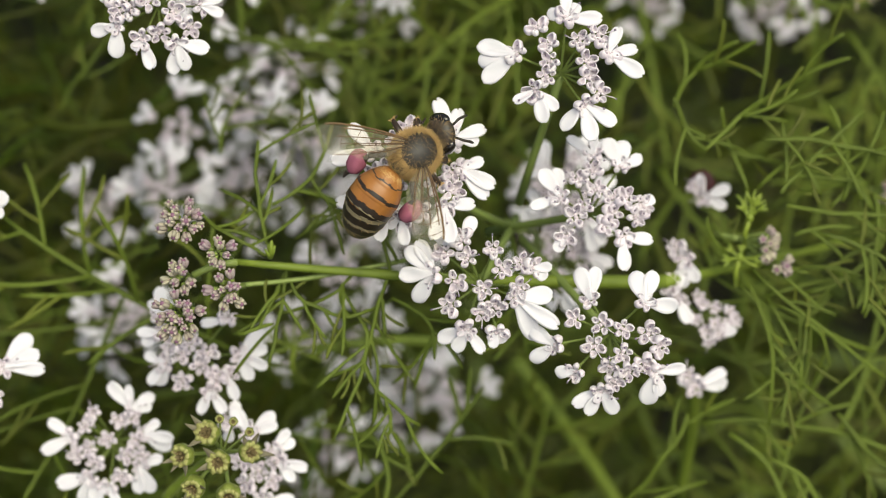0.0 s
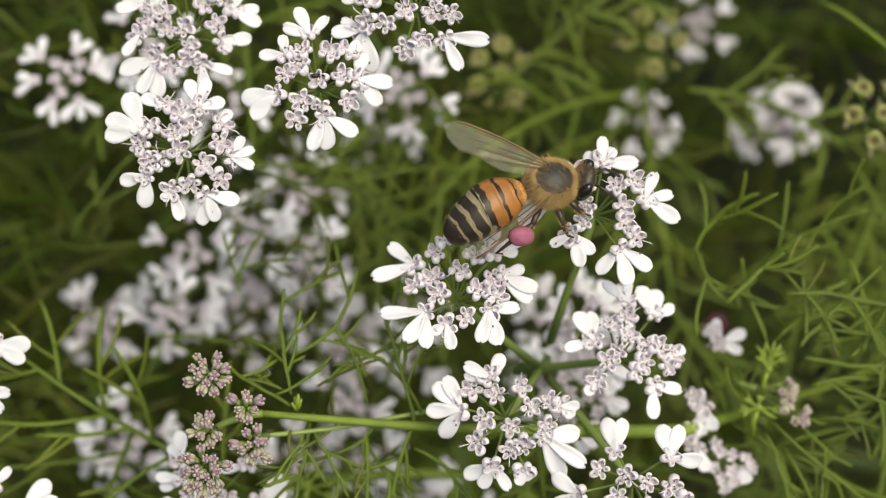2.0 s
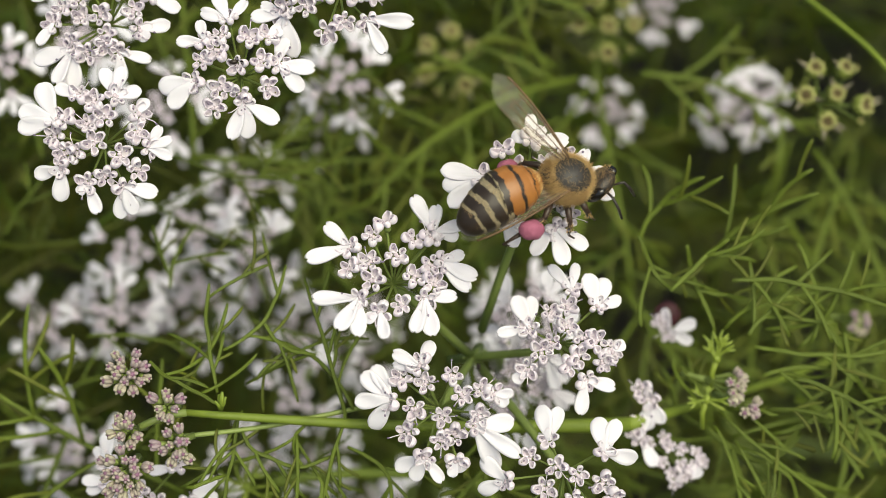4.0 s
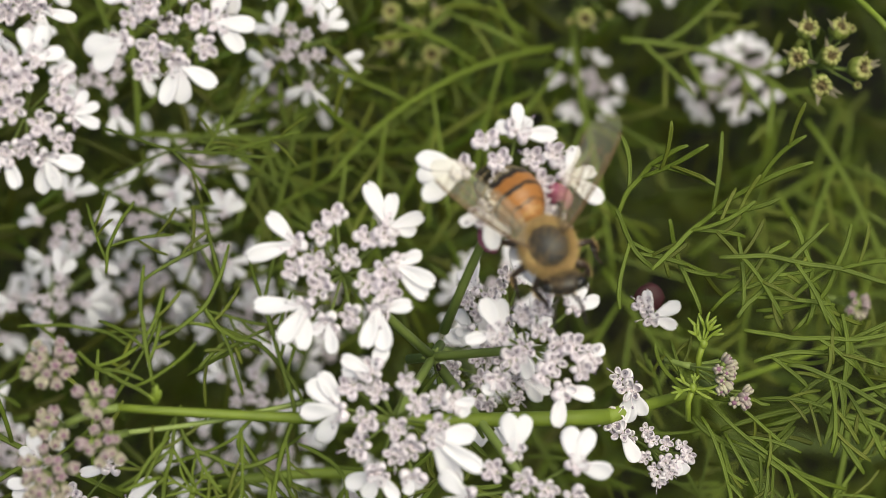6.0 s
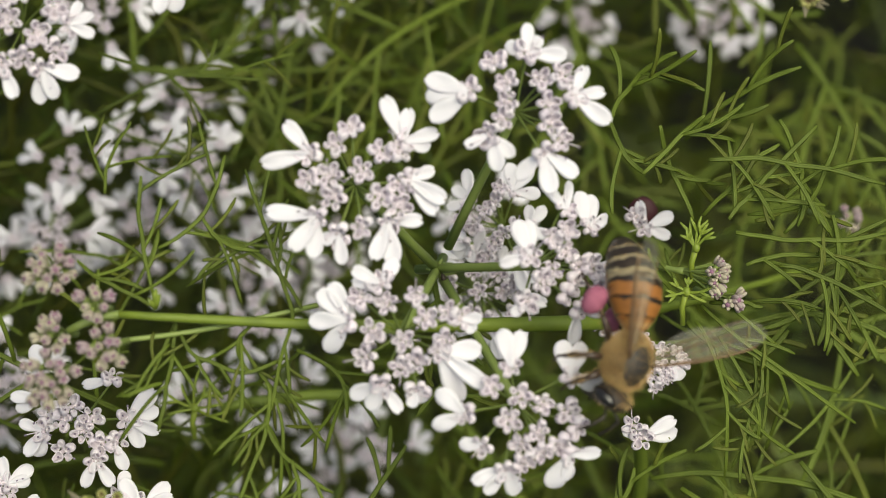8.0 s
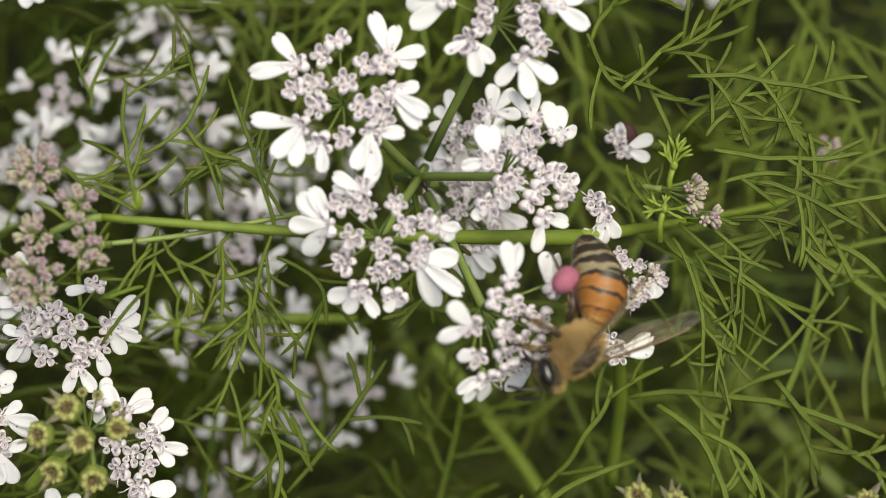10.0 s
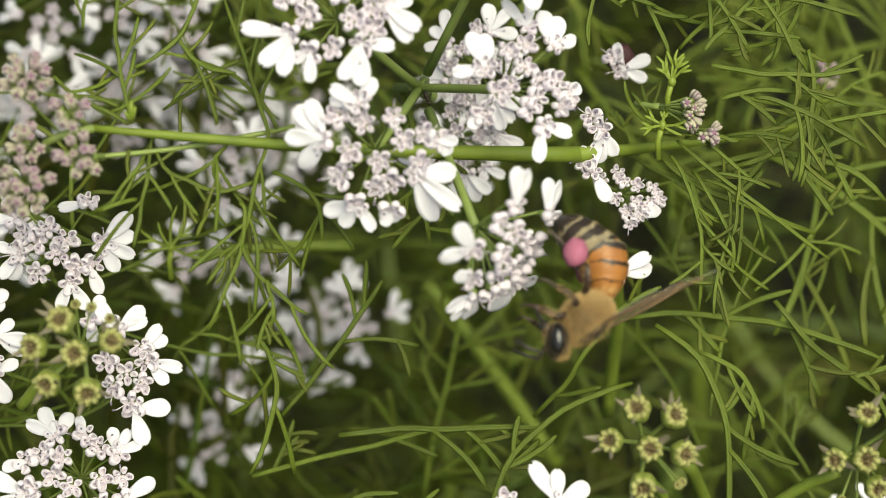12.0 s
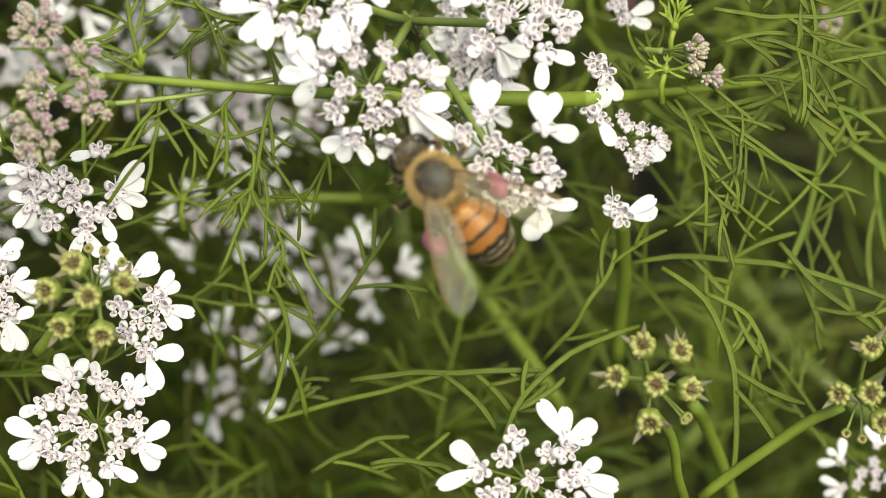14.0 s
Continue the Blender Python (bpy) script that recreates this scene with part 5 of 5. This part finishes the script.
SWAY_C = [(0, 4.87, 1.53, -9, 11, 8), (0.5, 4.97, 1.62, -10, 11, 5), (1, 5.05, 2.05, -11, 12, 5), (1.5, 5.54, 2.12, -12, 12, 5), (2, 5.34, 2.38, -13, 13, 4), (2.5, 5.1, 2.2, -14, 13, 4), (3, 4.97, 2.9, -10, 12, 2), (5.5, 5.82, 0.92, -2, 8, -3), (6, 5.54, 0.77, -2, 12, -1), (6.5, 6.72, 1.36, -2, 16, 0), (7, 7.42, 0.27, 1, 30, 0), (7.5, 7.6, -0.31, 4, 32, 0), (8, 7.61, -0.8, 7, 34, 1), (8.5, 7.38, -1.53, 10, 36, 1), (11, 6.45, -0.35, 4, 24, -1), (11.5, 6.56, -0.47, 3, 23, -1), (12, 6.54, -0.57, 1, 22, -1), (12.5, 6.43, -0.59, 0, 21, -1), (13, 6.42, -0.85, -1, 20, -1), (13.5, 6.36, -1.08, -3, 19, -1), (14, 6.24, 0.5, -4, 18, -1)]
SWAY_B = [(0, -4.76, -5.11, 3, -4, 5), (0.5, -4.97, -4.65, 3, -4, 5), (1, -4.88, -3.9, 3, -4, 5), (1.5, -4.81, -3.34, 3, -4, 5), (2, -4.74, -3.59, 3, -4, 5), (2.5, -4.76, -3.8, 3, -4, 5), (3, -4.83, -2.89, 3, -4, 5), (5.5, -4.71, -4.14, 3, -4, 5), (6, -5.03, -4.44, 3, -4, 5), (6.5, -4.31, -4.02, 3, -4, 2), (7, -4.29, -4.84, 3, -4, 0), (7.5, -4.37, -4.88, 3, -4, 0), (8, -4.35, -5.35, 3, -4, 1), (8.5, -4.26, -5.76, 3, -4, 1), (11, -4.37, -5.46, 13, -1, -1), (11.5, -4.2, -5.77, 13, -1, -1), (12, -4.27, -5.84, 13, -1, -1), (12.5, -4.39, -6.07, 13, -1, 0), (13, -4.43, -6.34, 13, -1, 0), (13.5, -4.47, -6.73, 13, -1, 0), (14, -5.11, -5.16, 13, -1, 1)]
SWAY_D = [(0, 6.07, -9.09, 4, 0, 1), (0.5, 5.75, -8.89, 5, 0, 1), (1, 5.79, -8.33, 6, 0, 1), (1.5, 5.58, -8.85, 6, 0, 0), (2, 5.88, -8.6, 7, 0, -1), (2.5, 5.85, -8.55, 8, 0, -2), (3, 5.51, -8, 9, 0, -4), (5.5, 5.09, -9.31, 4, 0, -9), (6, 5, -9.56, 5, 2, -8), (6.5, 5.54, -9.67, 7, 3, -7), (7, 5.38, -10.71, 8, 5, -9), (7.5, 5.19, -10.55, 7, 9, -8), (8, 4.91, -10.84, 7, 14, -8), (8.5, 5.4, -11.72, 6, 18, -7), (11, 5.93, -11.11, 19, 62, -5), (11.5, 6.31, -11.44, 20, 62, -4), (12, 5.55, -12.3, 22, 56, -7), (12.5, 5.6, -12.43, 23, 51, -9), (13, 5.17, -12.95, 24, 50, -8), (13.5, 5.17, -12.77, 14, 25, -8), (14, 4.57, -10.46, 8, 8, -8)]
SWAY_HUB = [(0, -1.97, -0.39), (0.5, -1.76, -0.59), (1, -1.23, -0.26), (1.5, -0.27, -0.39), (2, -1.05, 0.05), (2.5, -1.25, -0.37), (3, -1.91, 0.67), (5.5, -1.60, -0.34), (6, -2.13, -0.50), (6.5, -1.59, -0.20), (7, -1.35, -0.78), (7.5, -1.43, -0.43), (8, -1.48, -0.57), (8.5, -1.78, -0.21), (11, -1.21, 0.28), (11.5, -1.22, 0.53), (12, -1.00, 0.60), (12.5, -1.32, 0.85), (13, -1.41, 0.78), (13.5, -1.44, 0.62), (14, -2.24, 1.82)]
# seconds; thorax place in mm; heading, pitch, roll; abdomen bend and swing; left and right wing: sweep, lift
BEE = [
    (0, -9.62, 5.38, 4.0, 38, 12, 5, -34, 24, 138, 28, -125, 40),
    (0.5, -8.64, 10.42, 4.0, 45, 24, 0, -28, 27, 122, 34, -128, 50),
    (1, -8.25, 13.33, 4.0, 52, 26, 0, -32, 32, 112, 58, -135, 60),
    (1.5, -3.96, 16.17, 4.0, 25, 5, -26, -12, 12, 140, 20, -158, -28),
    (2, -1.91, 15.58, 4.0, 12, 5, -24, -8, 18, 154, 22, -158, -28),
    (2.5, -1.06, 14.23, 4.0, 8, 5, -20, -8, 18, 143, 22, -158, -28),
    (3, 1.14, 15.71, 4.0, 6, 5, -20, -8, 20, 136, 22, -158, -28),
    (5.5, 6.68, 9.99, 2.5, -48, 0, -22, -8, 44, 148, 30, -150, 0),
    (6, 5.75, 8.02, 2.5, -66, -20, 0, -22, 16, 122, 24, -150, 12),
    (6.5, 11.53, 7.51, 2.0, -65, 5, -50, -14, 8, 130, 30, -160, 8),
    (7, 13.38, -0.90, 2.0, -120, -22, -60, -66, 0, 155, 30, -150, 10),
    (7.5, 11.58, -2.32, 2.0, -141, -30, -60, -70, 0, 150, 35, -160, 45),
    (8, 11.56, -7.08, 2.0, -107, -5, -45, -22, 0, 122, 30, -150, 10),
    (8.5, 10.00, -9.70, 2.0, -113, 0, -42, -12, 5, 137, 22, -162, -14),
    (11, 9.8, -14.9, 1.5, -132, -14, -75, -60, 0, 160, 18, -150, 20),
    (11.5, 10.15, -16.1, 1.5, -130, -14, -78, -62, 0, 162, 14, -150, 20),
    (12, 10.5, -17.2, 1.5, -138, -14, -78, -66, 0, 164, 10, -150, 20),
    (12.5, 7.70, -18.29, 1.5, -178, -8, -75, -76, 0, 172, 5, -150, 10),
    (13, 6.4, -19.85, 1.5, -170, -8, -72, -76, 0, 176, 0, -140, 18),
    (13.5, 4.57, -17.14, 6.5, -215, -5, -15, -58, 0, 130, 20, -150, 20),
    (14, -0.25, -11.87, 6.0, -228, 0, 0, -42, 0, 150, 14, -150, 14),
]


def motions():
    """The bee and the umbel that it bends."""
    walk(bee, [(t, PLAN @ spot(x, y, z) @ pose(0, 0, 0, 0, 0, h) @ pose(0, 0, 0, 0, p, 0) @ pose(0, 0, 0, r, 0, 0)) for t, x, y, z, h, p, r, *_ in BEE])
    walk(ABDOMEN, [(r[0], spot(-1.9, 0, 0, 0, 0.7 * r[7], 0.75 * r[8])) for r in BEE])
    walk(TAIL, [(r[0], spot(-3.3, 0, -0.1, 0, 0.6 * r[7], 0.5 * r[8])) for r in BEE])
    walk(HEAD, [(r[0], spot(2.6, 0, -0.35, 0, -0.35 * r[7], -1.0 * r[8])) for r in BEE])
    for leg, hip in HIND_LEGS:
        walk(leg, [(r[0], spot(*hip) @ pose(0, 0, 0, 0 if hip.y < 0 else 50 if r[6] < -55 and r[0] < 13.2 else -62 if 1.2 < r[0] < 4 or 6.4 < r[0] < 8.7 or 13.2 < r[0] < 13.8 else 0, 1.1 * (r[7] + 8), 0.7 * r[8]) @ spot(*-hip)) for r in BEE])
    for wing, side, k in ((WINGS[0], 1, 9), (WINGS[1], -1, 11)):
        walk(wing, [(r[0], spot(-0.1, 1.25 * side, 1.0) @ pose(0, 0, 0, 0, 0, r[k]) @ pose(0, 0, 0, 0, -r[k + 1], 0)) for r in BEE])
    paths = {"A": (SWAY_A, 0), "T": (SWAY_T, 0), "B": (SWAY_B, 0), "C": (SWAY_C, -2), "D": (SWAY_D, 0)}
    for key, (rows, depth) in paths.items():
        walk(HEADS[key], [(t, PLAN @ spot(x, y, depth, rx, ry, rz)) for t, x, y, rx, ry, rz in rows])
        spin = []
        for (t, x, y, rx, ry, rz), (_, hx, hy) in zip(rows, SWAY_HUB):
            foot = pose(0, 0, 0, rx, ry, rz) @ Vector((0, 0, -3.6))
            to = Vector((x - hx, y - hy, depth + 14)) + foot
            spin.append((t, Matrix.Translation(to * MM - to.normalized() * 14 * MM) @ to.to_track_quat("Z", "Y").to_matrix().to_4x4()))
        walk(RAYS[key], spin)
    walk(umbel, [(t, PLAN @ spot(x, y, -14)) for t, x, y in SWAY_HUB])
    walk(INSECT, [(t, PLAN @ spot(x + 0.6, y - 1.0, -12.8, 0, 0, -70)) for t, x, y in SWAY_HUB])


motions()
